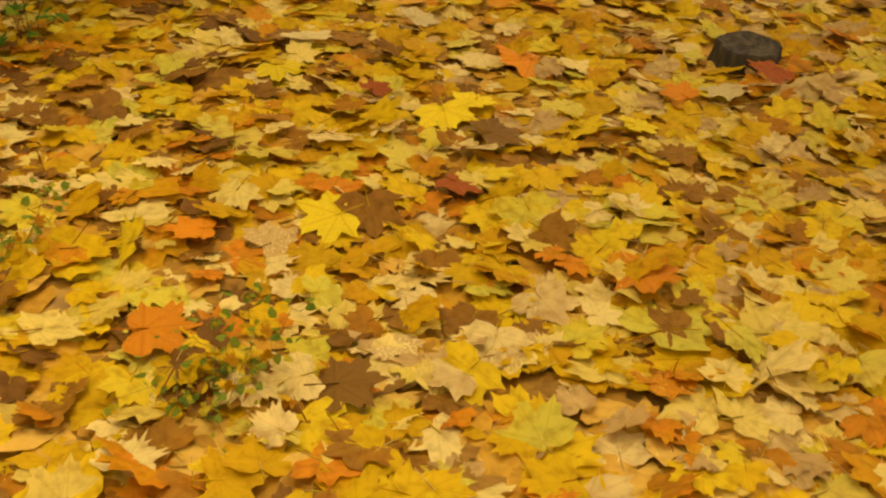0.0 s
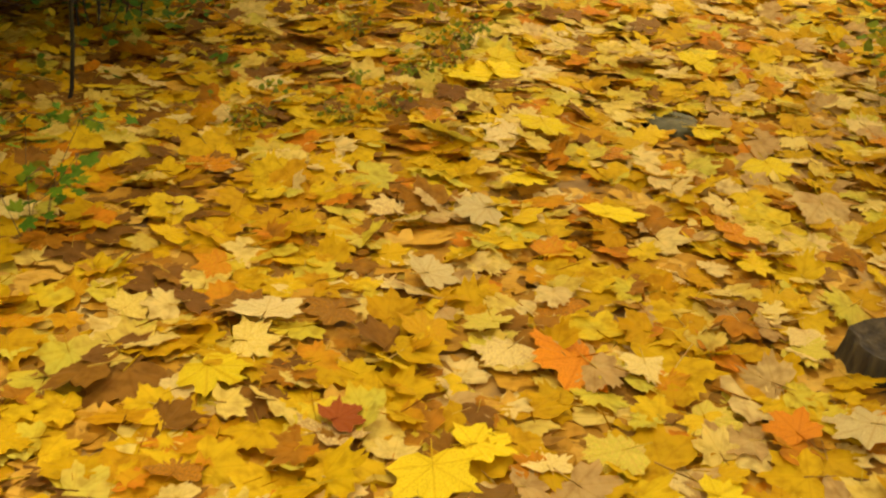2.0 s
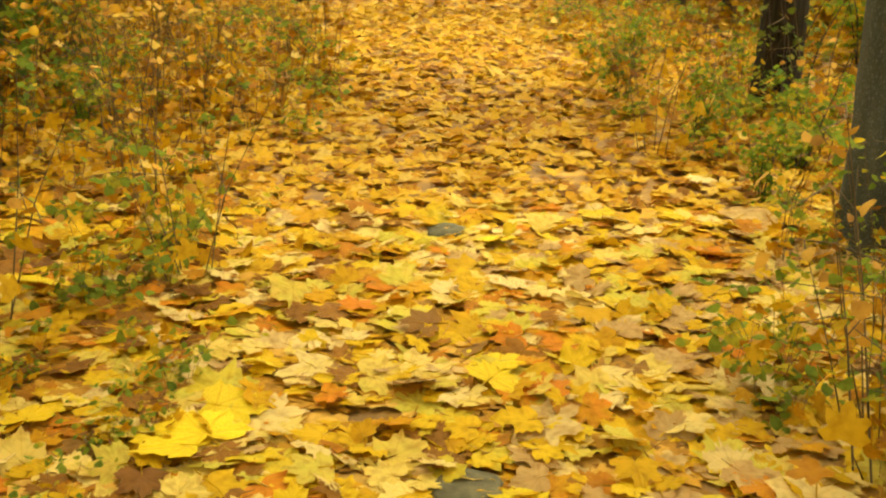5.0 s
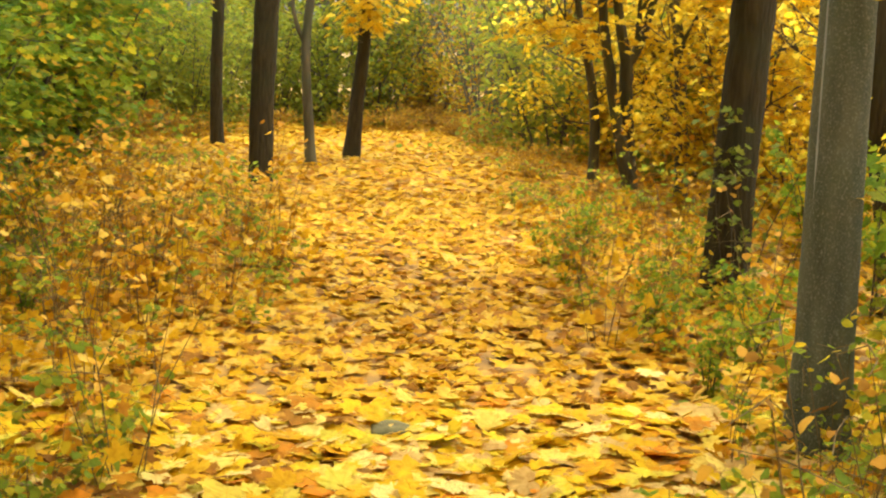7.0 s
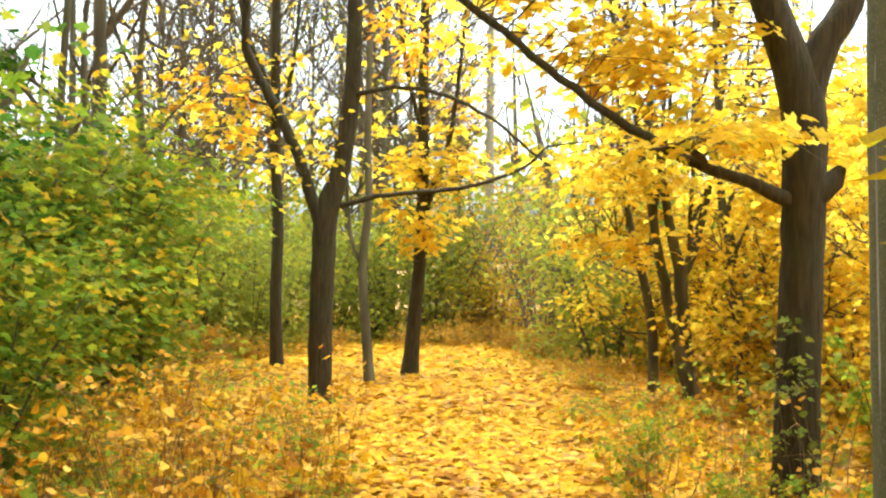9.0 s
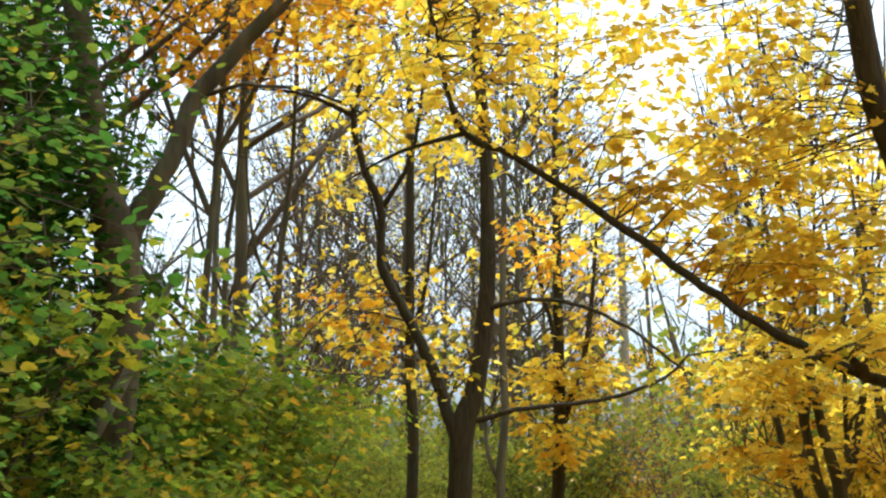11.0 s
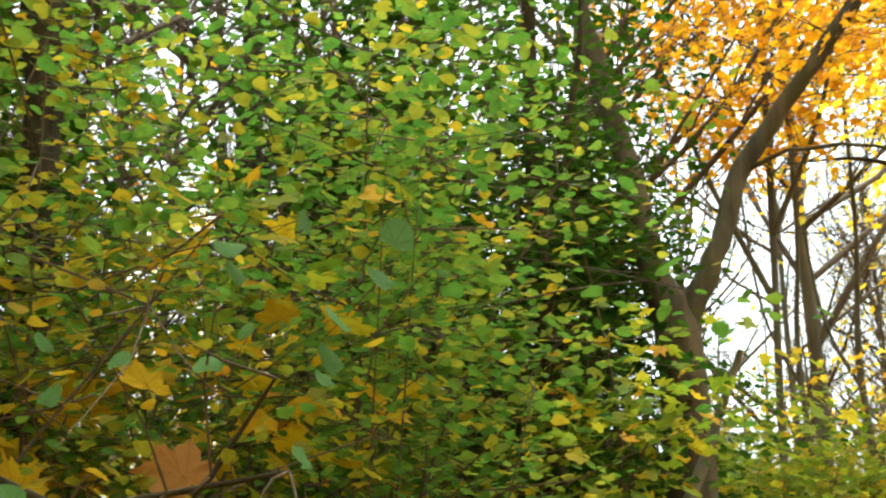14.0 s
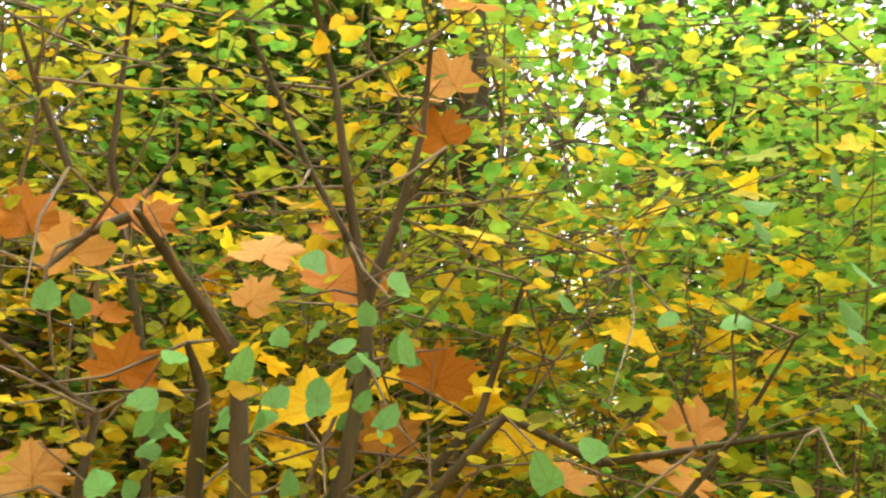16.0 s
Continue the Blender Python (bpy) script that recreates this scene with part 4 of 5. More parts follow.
wood = random.Random(5)
spots = []
for ring, (d0, d1, count) in enumerate(((17, 22, 20), (22, 30, 30), (30, 42, 26))):
    for k in range(count):
        yaw = -36 + 130 * (k + wood.random() * 0.8) / count
        d = wood.uniform(d0, d1)
        if ring == 0 and -16 < yaw < 9 or ring == 1 and -16 < yaw < 9 and k % 2:
            continue
        if -12 < yaw < -3:
            continue
        if yaw < -13 and k % 2:
            continue
        spots.append((*polar(yaw, d), ring))
for yaw, d in ((15, 13.5), (19, 12.2), (25, 11.5), (29, 13.5), (34, 10), (40, 11), (47, 9.5), (55, 10), (63, 9), (-30, 14), (50, 7.2), (57, 7.6), (66, 7.0), (72, 8.0), (53, 11.5), (60, 12.5), (37, 12.5), (46, 13)):
    spots.append((*polar(yaw, d), 6 if 10 < yaw < 30 else 0))
for k in range(12):
    spots.append((*polar(100 + 16 * k, wood.uniform(7, 12)), 3))
# unseen trees close round the walk, added so their crowns shade its ground
for x, y in ((3.4, 1.6), (3.0, 3.3), (2.6, 0.6), (3.9, 4.6), (-3.6, 0.6), (1.6, -2.4), (-1.4, -2.8), (3.2, -1.0)):
    spots.append((x, y, 4))
for yaw, d in ((9.5, 21), (6.5, 23), (3, 24), (0.5, 22.5), (12, 19.5), (-1.2, 27), (8, 27), (4.6, 28), (14.5, 22), (-2.6, 33), (-9.8, 23), (-12.6, 22), (1.8, 25.5), (10.6, 23.5), (-0.4, 30)):
    spots.append((*polar(yaw, d), 5))
first, thinned = {}, 0
for x, y, ring in spots:
    right = x > 2.5
    pick = 3 + wood.randrange(2) if ring == 4 else wood.randrange(3) if ring == 5 else wood.choice((3, 4, 3, 3, 3) if right or ring == 3 else (0, 1, 2, 0, 1, 2, 3, 4, 5))
    sparse = ring == 6 or -14 < x < -2.5 and y > 12 and 10 < math.degrees(math.atan2(0.35 - x, y - 2.7)) < 27
    if sparse:
        pick %= 3
    s = wood.uniform(1.15, 1.3) if ring == 4 else wood.uniform(0.7, 1.0) if ring == 5 else wood.uniform(0.8, 1.15)
    m = pose(x, y, float(ground_height(x, y)) - 0.04, 0, 0, wood.uniform(0, 360)) @ Matrix.Scale(s, 4)
    if sparse:
        # the wood thins out here: every other place stays open
        thinned += 1
        if thinned % 2:
            continue
    if pick in first:
        copy_thing(templates[pick], m)
    else:
        first[pick] = True
        templates[pick].matrix_basis = m
for k, tpl in enumerate(templates):
    if k not in first:
        tpl.matrix_basis = pose(-9 + 2 * k, 36, 0)

# golden maples standing close behind the trail's bend
gold_maple = wood_tree(7, 3.5, 0.035, 34, 0.08, (0.1, 0.9), 0.7, 5, YELLOW, "young maple dense with golden leaves beside the trail", FAR, BARK_HAZED, (0.045, 0.08))
for k, (x, y) in enumerate(((3.9, 12.6), (4.7, 11.2), (5.0, 13.6), (5.6, 10.0), (4.1, 15.4), (3.5, 17.2), (5.4, 16.6), (4.6, 8.2))):
    m = pose(x, y, float(ground_height(x, y)) - 0.03, 0, 0, 77 * k) @ Matrix.Scale((0.8, 1.0, 1.1, 0.9)[k % 4], 4)
    if k:
        copy_thing(gold_maple, m)
    else:
        gold_maple.matrix_basis = m

# pale straight trunk far down the trail
x, y = polar(-4.2, 30)
b = (x, y, 0.0)
hero_tree("pale_tree", b, "pale straight trunk far behind the clearing", ([(x, y, -0.05), (x, y, 4), (x, y, 7), (x + 0.1, y, 10)], [0.13, 0.11, 0.09, 0.03]), [], BARK_PALE, sides=10)


# ---- thickets ----
def shrub(name, label, height, width, stems, material, leaves, sizes, kinds, seed, low=0.1, spread=0.12, group="shrubs of the thicket", bark=None, clusters=90, thin=1.0, flat=0.7, gaps=None, droop=0.8):
    """A many-stemmed shrub: bent stems, side twigs, and leaves in clumps along them."""
    r = np.random.default_rng(seed)
    ob = thing(name, (0, 0, 0), label, "shrub", group)
    st, tips, tw = None, [], Tubes()
    for k in range(stems):
        az = r.uniform(0, 6.283)
        h = height * r.uniform(0.6, 1.0)
        out = width * r.uniform(0.25, 1.0) * 0.5
        foot = np.array([math.cos(az), math.sin(az), 0]) * width * 0.12 * r.random()
        end = foot + [math.cos(az) * out, math.sin(az) * out, h]
        mid = (foot + end) / 2 + r.normal(size=3) * [0.08, 0.08, 0.05] * height * 0.4 - np.array([math.cos(az), math.sin(az), 0]) * out * 0.15
        p, q = smooth_path([foot - [0, 0, 0.04], mid, end], [thin * (0.0015 + 0.0055 * height), thin * (0.001 + 0.004 * height), thin * (0.0015 + 0.0005 * height)], 0.25)
        child("stem", Tubes().add(p, q, 6).mesh("stem", bark or TWIG), ob)
        for _ in range(max(1, clusters // stems)):
            u = low + (1 - low) * r.random()
            a = p[min(len(p) - 1, int(u * len(p)))]
            e = a + r.normal(size=3) * [1, 1, 0.45] * width * 0.2 * r.uniform(0.4, 1.2)
            e[2] = max(e[2], 0.08)
            tw.add([a, (a + e) / 2 + r.normal(size=3) * 0.02, e], [0.001 + 0.0008 * height ** 0.8, 0.001 + 0.0005 * height ** 0.8, 0.0008], 4, cap=False)
            for q in (e, (a + e) / 2):
                if gaps is None or noise.noise(Vector(q * 2.3 + seed)) > gaps:
                    tips.append(q)
    tagged(child("branchwork", tw.mesh("branchwork", bark or TWIG), ob), kind="stuff")
    crown(ob, np.array(tips), leaves, (spread, spread, spread * 0.6), kinds, material, sizes, (0, 0, 0), flat, droop=droop)
    return ob


def plant(template, places, seed, scale=(0.85, 1.15)):
    """The template and its copies at the places."""
    r = random.Random(seed)
    for k, (x, y) in enumerate(places):
        m = pose(x, y, float(ground_height(x, y)), 0, 0, r.uniform(0, 360)) @ Matrix.Scale(r.uniform(*scale), 4)
        if k == 0:
            template.matrix_basis = m
        else:
            copy_thing(template, m)


# belt of bushes round the clearing
belt = random.Random(9)
green_belt = shrub("thicket_shrub", "dense green thicket shrub at the clearing's edge", 2.3, 2.4, 10, BELT, 7, (0.045, 0.08), DIAMONDS, 21, 0.05, 0.17, clusters=170)
mixed_belt = shrub("thicket_shrub", "green and yellow thicket shrub at the clearing's edge", 2.5, 2.4, 10, MIXED, 8, (0.045, 0.08), DIAMONDS, 22, 0.05, 0.17, clusters=160)
gold_belt = shrub("thicket_shrub", "golden leafed thicket shrub beside the trail", 2.1, 2.0, 9, GOLD_SHADED, 8, (0.045, 0.075), FAR, 23, 0.05, 0.16, clusters=120)
bare_belt = shrub("bare_thicket_shrub", "grey-brown nearly bare thicket shrub with a few russet leaves", 3.0, 2.2, 16, RUSSET, 1, (0.04, 0.07), DIAMONDS, 24, 0.1, 0.2, "bare shrubs behind the clearing", BARK_HAZED, 320)
russet_belt = shrub("russet_shrub", "low russet undergrowth at the clearing's edge", 0.75, 1.5, 12, RUSSET, 4, (0.04, 0.075), DIAMONDS, 25, 0.15, 0.1, "low undergrowth round the clearing", clusters=150)
plant(green_belt, [polar(yaw, d) for yaw, d in ((9, 19), (12, 18), (15.5, 16.5), (18, 15), (6, 20), (-9.5, 17), (22, 13), (13, 21), (26, 12.5), (32, 9), (38, 10), (45, 8.5), (52, 9.5), (60, 8), (-10.4, 15.8), (3.5, 20.5), (10.5, 17.5), (7.5, 18.2), (1.0, 21))], 1, (0.8, 1.2))
plant(mixed_belt, [polar(yaw, d) for yaw, d in ((7, 22.5), (3.5, 22.5), (1.2, 22.5), (-1.2, 21), (-2.0, 24), (10, 22), (16, 20), (21, 16), (-8.6, 20.5), (30, 12), (42, 12), (50, 13), (58, 12), (-17, 13.5))], 2, (0.8, 1.2))
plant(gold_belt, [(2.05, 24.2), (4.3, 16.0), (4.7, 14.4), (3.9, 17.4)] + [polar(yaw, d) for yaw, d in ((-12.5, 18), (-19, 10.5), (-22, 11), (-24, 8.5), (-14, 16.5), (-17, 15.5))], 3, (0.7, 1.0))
plant(bare_belt, [(2.6, 21.6), (3.2, 22.4), (2.1, 24.5), (3.5, 25.0), (2.8, 27.0), (1.5, 25.5), (4.2, 27.5), (3.4, 20.6)], 10, (0.9, 1.15))
plant(russet_belt, [polar(yaw, d) for yaw, d in ((10.5, 15.8), (7.5, 16.8), (3.6, 18.2), (-0.4, 19.0), (-3.0, 19.6), (-5.2, 19.0), (-6.6, 17.8), (14.5, 14.4), (-4.2, 21.0), (-9.6, 13.2))], 11, (0.5, 0.85))

# tall green understory on the left of the walk
tall = shrub("green_understory_tree", "tall green-leaved understory tree in dense foliage", 6.2, 2.0, 9, GREEN, 13, (0.038, 0.07), ROUND, 31, 0.1, 0.17, "green understory trees", clusters=380, thin=0.55, flat=0.4, gaps=-0.12, droop=0.4)
# the two at y 2.3 and 1.1 are unseen, added to shade the shrubs
plant(tall, [(-3.0, 7.7), (-3.7, 5.4), (-4.4, 5.9), (-3.7, 8.8), (-4.4, 9.6), (-3.5, 9.5), (-3.25, 11.2), (-5.4, 6.4), (-4.6, 5.2), (-4.0, 4.2), (-4.6, 3.0), (-3.3, 2.3), (-3.4, 1.1), (-3.4, 10.2), (-3.05, 8.9)], 4, (0.9, 1.1))
young = shrub("green_shrub", "green broad-leaved shrub with a few yellow leaves", 3.0, 2.6, 11, MAPLE_GREEN, 8, (0.05, 0.09), MID, 32, 0.08, 0.17, "green shrubs beside the trail", clusters=260, flat=0.3)
plant(young, [(-3.15, 8.1), (-2.75, 14.7), (-2.75, 13.1), (-3.2, 12.0), (-3.6, 10.7), (-3.6, 14.2), (-3.3, 16.6), (-2.9, 16.4), (-3.4, 12.4), (-3.4, 5.0)], 5, (0.8, 1.02))
for k, (x, y) in enumerate(((-3.1, 9.4), (-2.75, 11.7), (-2.95, 8.2), (-2.05, 8.7), (-2.35, 9.7))):
    copy_thing(young, pose(x, y, float(ground_height(x, y)), 0, 0, 80 * k) @ Matrix.Scale(0.62, 4))

# shrubs within reach of the camera at the walk's end
near_green = shrub("green_shrub", "light green broad-leaved shrub with fine arching twigs", 3.3, 2.0, 10, SHRUB_LEAF, 13, (0.02, 0.042), ROUND, 33, 0.12, 0.10, "green shrubs beside the trail", clusters=330, thin=0.35, flat=0.4, gaps=-0.16, droop=0.25)
plant(near_green, [(-1.95, 5.6), (-2.5, 6.5), (-2.15, 5.0), (-3.3, 4.7), (-3.8, 5.5)], 6, (0.9, 1.1))
copy_thing(near_green, pose(-1.55, 5.2, 0.0, 0, 0, 200) @ Matrix.Scale(0.7, 4))
autumn_shrub = shrub("autumn_shrub", "shrub turning yellow and brown, with tangled dark stems", 3.1, 2.0, 12, AUTUMN, 13, (0.015, 0.034), ROUND, 34, 0.1, 0.11, "autumn shrubs beside the trail", clusters=380, thin=0.55, flat=0.4, gaps=-0.25, droop=0.3)
plant(autumn_shrub, [(-1.95, 4.0), (-2.45, 3.3), (-2.9, 3.9), (-3.6, 3.3), (-3.2, 2.2), (-4.2, 4.2)], 7, (0.9, 1.1))
gold_bush = shrub("golden_shrub", "young maple bush with large golden leaves", 2.5, 1.7, 8, GOLD_SHADED, 6, (0.05, 0.085), MID, 35, 0.12, 0.14, "golden maple bushes", clusters=120, thin=0.6, flat=0.4, gaps=-0.05)
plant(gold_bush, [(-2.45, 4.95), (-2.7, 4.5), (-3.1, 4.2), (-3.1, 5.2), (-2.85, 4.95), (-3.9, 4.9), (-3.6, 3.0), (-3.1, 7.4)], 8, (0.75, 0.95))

# tangled bush whose bare branches cross the view at the walk's end
# rooted stems: foot, two points and radius; side branches: three points and radius
ROOTED = [
    ((-1.64, 3.96), (-1.30, 3.84, 1.48), (-1.28, 3.87, 1.68), (-1.34, 3.78, 2.27), 0.0135),
    ((-1.59, 3.77), (-1.25, 3.65, 1.47), (-1.26, 3.63, 1.66), (-1.33, 3.49, 1.84), 0.0150),
    ((-1.71, 3.76), (-1.37, 3.64, 1.47), (-1.36, 3.64, 1.61), (-1.38, 3.61, 1.69), 0.0135),
    ((-1.60, 4.10), (-1.26, 3.98, 1.48), (-1.09, 4.16, 1.54), (-0.84, 4.36, 1.59), 0.0090),
    ((-1.34, 4.36), (-1.00, 4.24, 1.49), (-0.93, 4.30, 1.59), (-0.86, 4.35, 1.73), 0.0060),
    ((-1.66, 4.10), (-1.32, 3.98, 1.48), (-1.25, 4.07, 1.61), (-1.21, 4.12, 1.83), 0.0090),
    ((-1.63, 3.56), (-1.29, 3.44, 1.46), (-1.29, 3.45, 1.56), (-1.32, 3.38, 1.62), 0.0075),
    ((-2.10, 3.87), (-1.76, 3.75, 1.48), (-1.80, 3.66, 2.06), (-1.80, 3.66, 2.39), 0.0090),
]
SIDE = [
    ((-1.29, 3.86, 1.75), (-1.26, 3.90, 1.91), (-1.24, 3.93, 2.22), 0.0090),
    ((-1.33, 3.89, 1.79), (-1.30, 3.92, 1.93), (-1.26, 3.99, 2.05), 0.0067),
    ((-1.36, 3.41, 1.90), (-1.38, 3.35, 2.03), (-1.39, 3.32, 2.11), 0.0060),
    ((-1.26, 3.81, 1.85), (-1.29, 3.76, 1.96), (-1.35, 3.66, 2.19), 0.0060),
    ((-1.33, 3.49, 1.84), (-1.34, 3.44, 1.80), (-1.36, 3.40, 1.75), 0.0083),
]
b = (-1.2, 3.9, 0.0)
tangle = thing("hazel_bush", b, "tangled dark-stemmed bush holding orange and yellow maple leaves", "shrub")
tips = []
stems = [([(f[0], f[1], -0.05), a, m, e], [1.15 * r, r, 0.8 * r, 0.35 * r]) for f, a, m, e, r in ROOTED]
stems += [([a, m, e], [r, 0.8 * r, 0.4 * r]) for a, m, e, r in SIDE]
for pts, rad in stems:
    p, r = smooth_path(pts, rad, 0.12)
    p[1:] += rng.normal(size=p[1:].shape) * 0.006
    child("stem", Tubes().add(p, r, 8, 0.05).mesh("stem", BARK_MAPLE, b), tangle)
    tips += [q for q in p if q[2] > 0.9]
t, ends = Tubes(), []
for q in tips:
    for _ in range(2):
        e = q + rng.normal(size=3) * [0.12, 0.16, 0.1]
        t.add([q, (q + e) / 2 + rng.normal(size=3) * 0.01, e], [0.003, 0.0022, 0.0012], 4, cap=False)
        ends.append(e)
tagged(child("branchwork", t.mesh("branchwork", TWIG, b), tangle), kind="stuff")
crown(tangle, np.array(ends), 3, (0.08, 0.08, 0.06), OVALS, AUTUMN, (0.016, 0.034), b, 0.45)

# ---- saplings and herbs along both sides ----
herb = [shrub("sapling", "brown sapling stems with small green and amber leaves", 0.7, 0.6, 5, HERB, 1, (0.022, 0.05), OVALS, 41, 0.15, 0.04, "saplings beside the trail", STEM, 34, 0.45),
        shrub("sapling", "thin reddish sapling with a few yellow leaves", 0.8, 0.6, 4, LITTER_FAR, 2, (0.024, 0.05), OVALS, 42, 0.2, 0.04, "saplings beside the trail", STEM, 24, 0.45),
        shrub("sapling", "small olive-green sapling rising from the leaf litter", 0.42, 0.46, 5, HERB, 2, (0.022, 0.05), OVALS, 43, 0.1, 0.04, "saplings beside the trail", STEM, 26, 0.45),
        shrub("sapling", "bare thin reddish stems in the leaf litter", 0.7, 0.6, 5, LITTER_OLD, 1, (0.02, 0.04), OVALS, 44, 0.3, 0.04, "saplings beside the trail", STEM, 18, 0.45)]
for k, count in ((0, 16), (1, 14), (2, 9), (3, 12)):
    crown(herb[k], np.column_stack([rng.normal(size=(count, 2)) * 0.13, rng.uniform(0.04, 0.26, count)]), 1, (0.02, 0.02, 0.02), MID, LITTER_FAR, (0.04, 0.062), (0, 0, 0), 0.8, "fallen maple leaves caught among the stems", "caught_leaves")
hr = random.Random(17)
places = [[], [], [], []]


def trail_edge(y):
    """The trail's left border."""
    return -0.3 + 0.09 * (y - 5) if y < 10 else 0.15 - 0.42 * (y - 10)


while sum(map(len, places)) < 110:
    y = hr.uniform(5.3, 12.5)
    x = trail_edge(y) - abs(hr.gauss(0, 1.5)) - 0.05
    if x > -3.8 and (y > 5.6 or x < -0.7) and (y > 6.8 or hr.random() < 0.3) and (y < 11 or x < -1.1):
        places[hr.choice((0, 0, 1, 1, 2, 3, 3))].append((x, y))
for _ in range(60):
    y = hr.uniform(5.4, 13.0)
    places[hr.choice((0, 0, 2, 2, 3))].append((1.75 + abs(hr.gauss(0, 0.7)), y))
SMALL_HERBS = ((-0.22, 5.35), (-0.39, 6.43), (-0.5, 5.91), (1.35, 5.15), (1.41, 5.3), (-0.6, 5.87), (-0.42, 6.5), (2.0, 5.3), (1.5, 5.6), (-0.4, 6.1))
for x, y in SMALL_HERBS:
    places[2].append((x, y))
for x, y in ((1.65, 7.95), (2.08, 8.78), (2.45, 7.94), (2.3, 5.1), (1.72, 4.75), (1.95, 4.55)):
    places[3].append((x, y))
for x, y in ((-0.86, 2.02), (-0.37, 1.57), (-0.32, 1.66), (-0.25, 5.0), (-0.5, 4.45), (-0.36, 4.55), (-0.3, 4.9), (-0.75, 4.3), (-0.62, 5.3)):
    copy_thing(herb[2], pose(x, y, 0.0, 0, 0, 70 * x) @ Matrix.Scale(0.4, 4))
places[0] += [(1.68, 4.95), (1.85, 4.75), (1.52, 4.85), (1.6, 5.08), (1.63, 4.68)]
places[3] += [(1.46, 4.7), (1.56, 4.97)]
for k in range(4):
    plant(herb[k], places[k], 50 + k, (0.7, 1.2))

seedling = shrub("maple_seedling", "small bright green maple seedling in the leaf litter", 0.42, 0.42, 4, SEEDLING, 2, (0.025, 0.045), MID, 45, 0.4, 0.05, "maple seedlings", STEM, 16, 0.5, 0.4)
plant(seedling, [(-1.16, 3.1), (-1.05, 3.5), (-1.3, 3.6)], 46, (0.7, 1.0))

climber = shrub("climbing_shrub", "green-leaved climber on a maple trunk's foot", 1.2, 0.55, 6, IVY, 2, (0.028, 0.05), MID, 61, 0.05, 0.07, "", TWIG, 46, 0.6)
climber.matrix_basis = pose(2.64, 8.93, 0.0)
low_maple = shrub("maple_sapling", "young green and yellow maple sapling beside a grey trunk", 1.5, 0.9, 5, MAPLE_GREEN, 4, (0.045, 0.085), MID, 62, 0.1, 0.09, "maple saplings", TWIG, 46)
# first place lies out of view: a sapling added for its shade on the litter
plant(low_maple, [(1.98, 4.62), (2.72, 6.5), (2.42, 6.2), (3.1, 7.6), (3.3, 8.6), (3.6, 10.2)], 63, (0.6, 1.1))
for k, (x, y, size) in enumerate(((-1.85, 7.5, 0.6), (-2.05, 8.5, 0.75), (-1.5, 9.3, 0.5), (-1.6, 6.6, 0.45), (-2.3, 7.0, 0.7), (1.95, 7.2, 0.4), (1.95, 8.3, 0.4), (2.3, 7.7, 0.45), (1.8, 9.6, 0.4), (2.1, 10.6, 0.45), (-1.75, 6.0, 0.42), (-2.1, 6.4, 0.55), (-1.4, 7.3, 0.4), (-1.15, 8.2, 0.36))):
    copy_thing(low_maple, pose(x, y, float(ground_height(x, y)), 0, 0, 67 * k) @ Matrix.Scale(size, 4))

# ---- stump at the trail's edge ----
b = (0.94, 3.45, float(ground_height(0.94, 3.45)))
stump = thing("tree_stump", b, "small dark weathered stump with a flat cut top", "stump")
ang = np.arange(28) * 2 * np.pi / 28
prof = [(-0.03, 0.122), (0.015, 0.108), (0.05, 0.100), (0.074, 0.098), (0.078, 0.092)]
flute = 1 + 0.06 * np.sin(5 * ang + 0.4) + 0.035 * np.sin(9 * ang + 1.1)
v = np.vstack([np.column_stack([r * flute * np.cos(ang), r * flute * np.sin(ang) * 0.9, np.full(28, z) + 0.008 * np.sin(ang)]) for z, r in prof])
i = np.arange(28); j = (i + 1) % 28
f = np.vstack([np.stack([k * 28 + i, k * 28 + j, (k + 1) * 28 + j], 1) for k in range(4)] + [np.stack([k * 28 + i, (k + 1) * 28 + j, (k + 1) * 28 + i], 1) for k in range(4)])
child("bark", tri_mesh("bark", v, f, STUMP_TOP), stump)
tops = [np.column_stack([s * 0.093 * flute * np.cos(ang), s * 0.093 * flute * np.sin(ang) * 0.9, np.full(28, 0.078 + dz) + 0.008 * np.sin(ang)]) for s, dz in ((1.0, 0.0), (0.9, -0.004), (0.6, -0.012), (0.3, -0.016))]
v = np.vstack(tops + [[[0, 0, 0.06]]])
f = np.vstack([np.stack([k * 28 + i, k * 28 + j, (k + 1) * 28 + j], 1) for k in range(3)] + [np.stack([k * 28 + i, (k + 1) * 28 + j, (k + 1) * 28 + i], 1) for k in range(3)] + [np.stack([84 + i, 84 + j, np.full(28, 112)], 1)])
child("cut_face", tri_mesh("cut_face", v, f, STUMP_TOP), stump, "dark weathered cut wood")

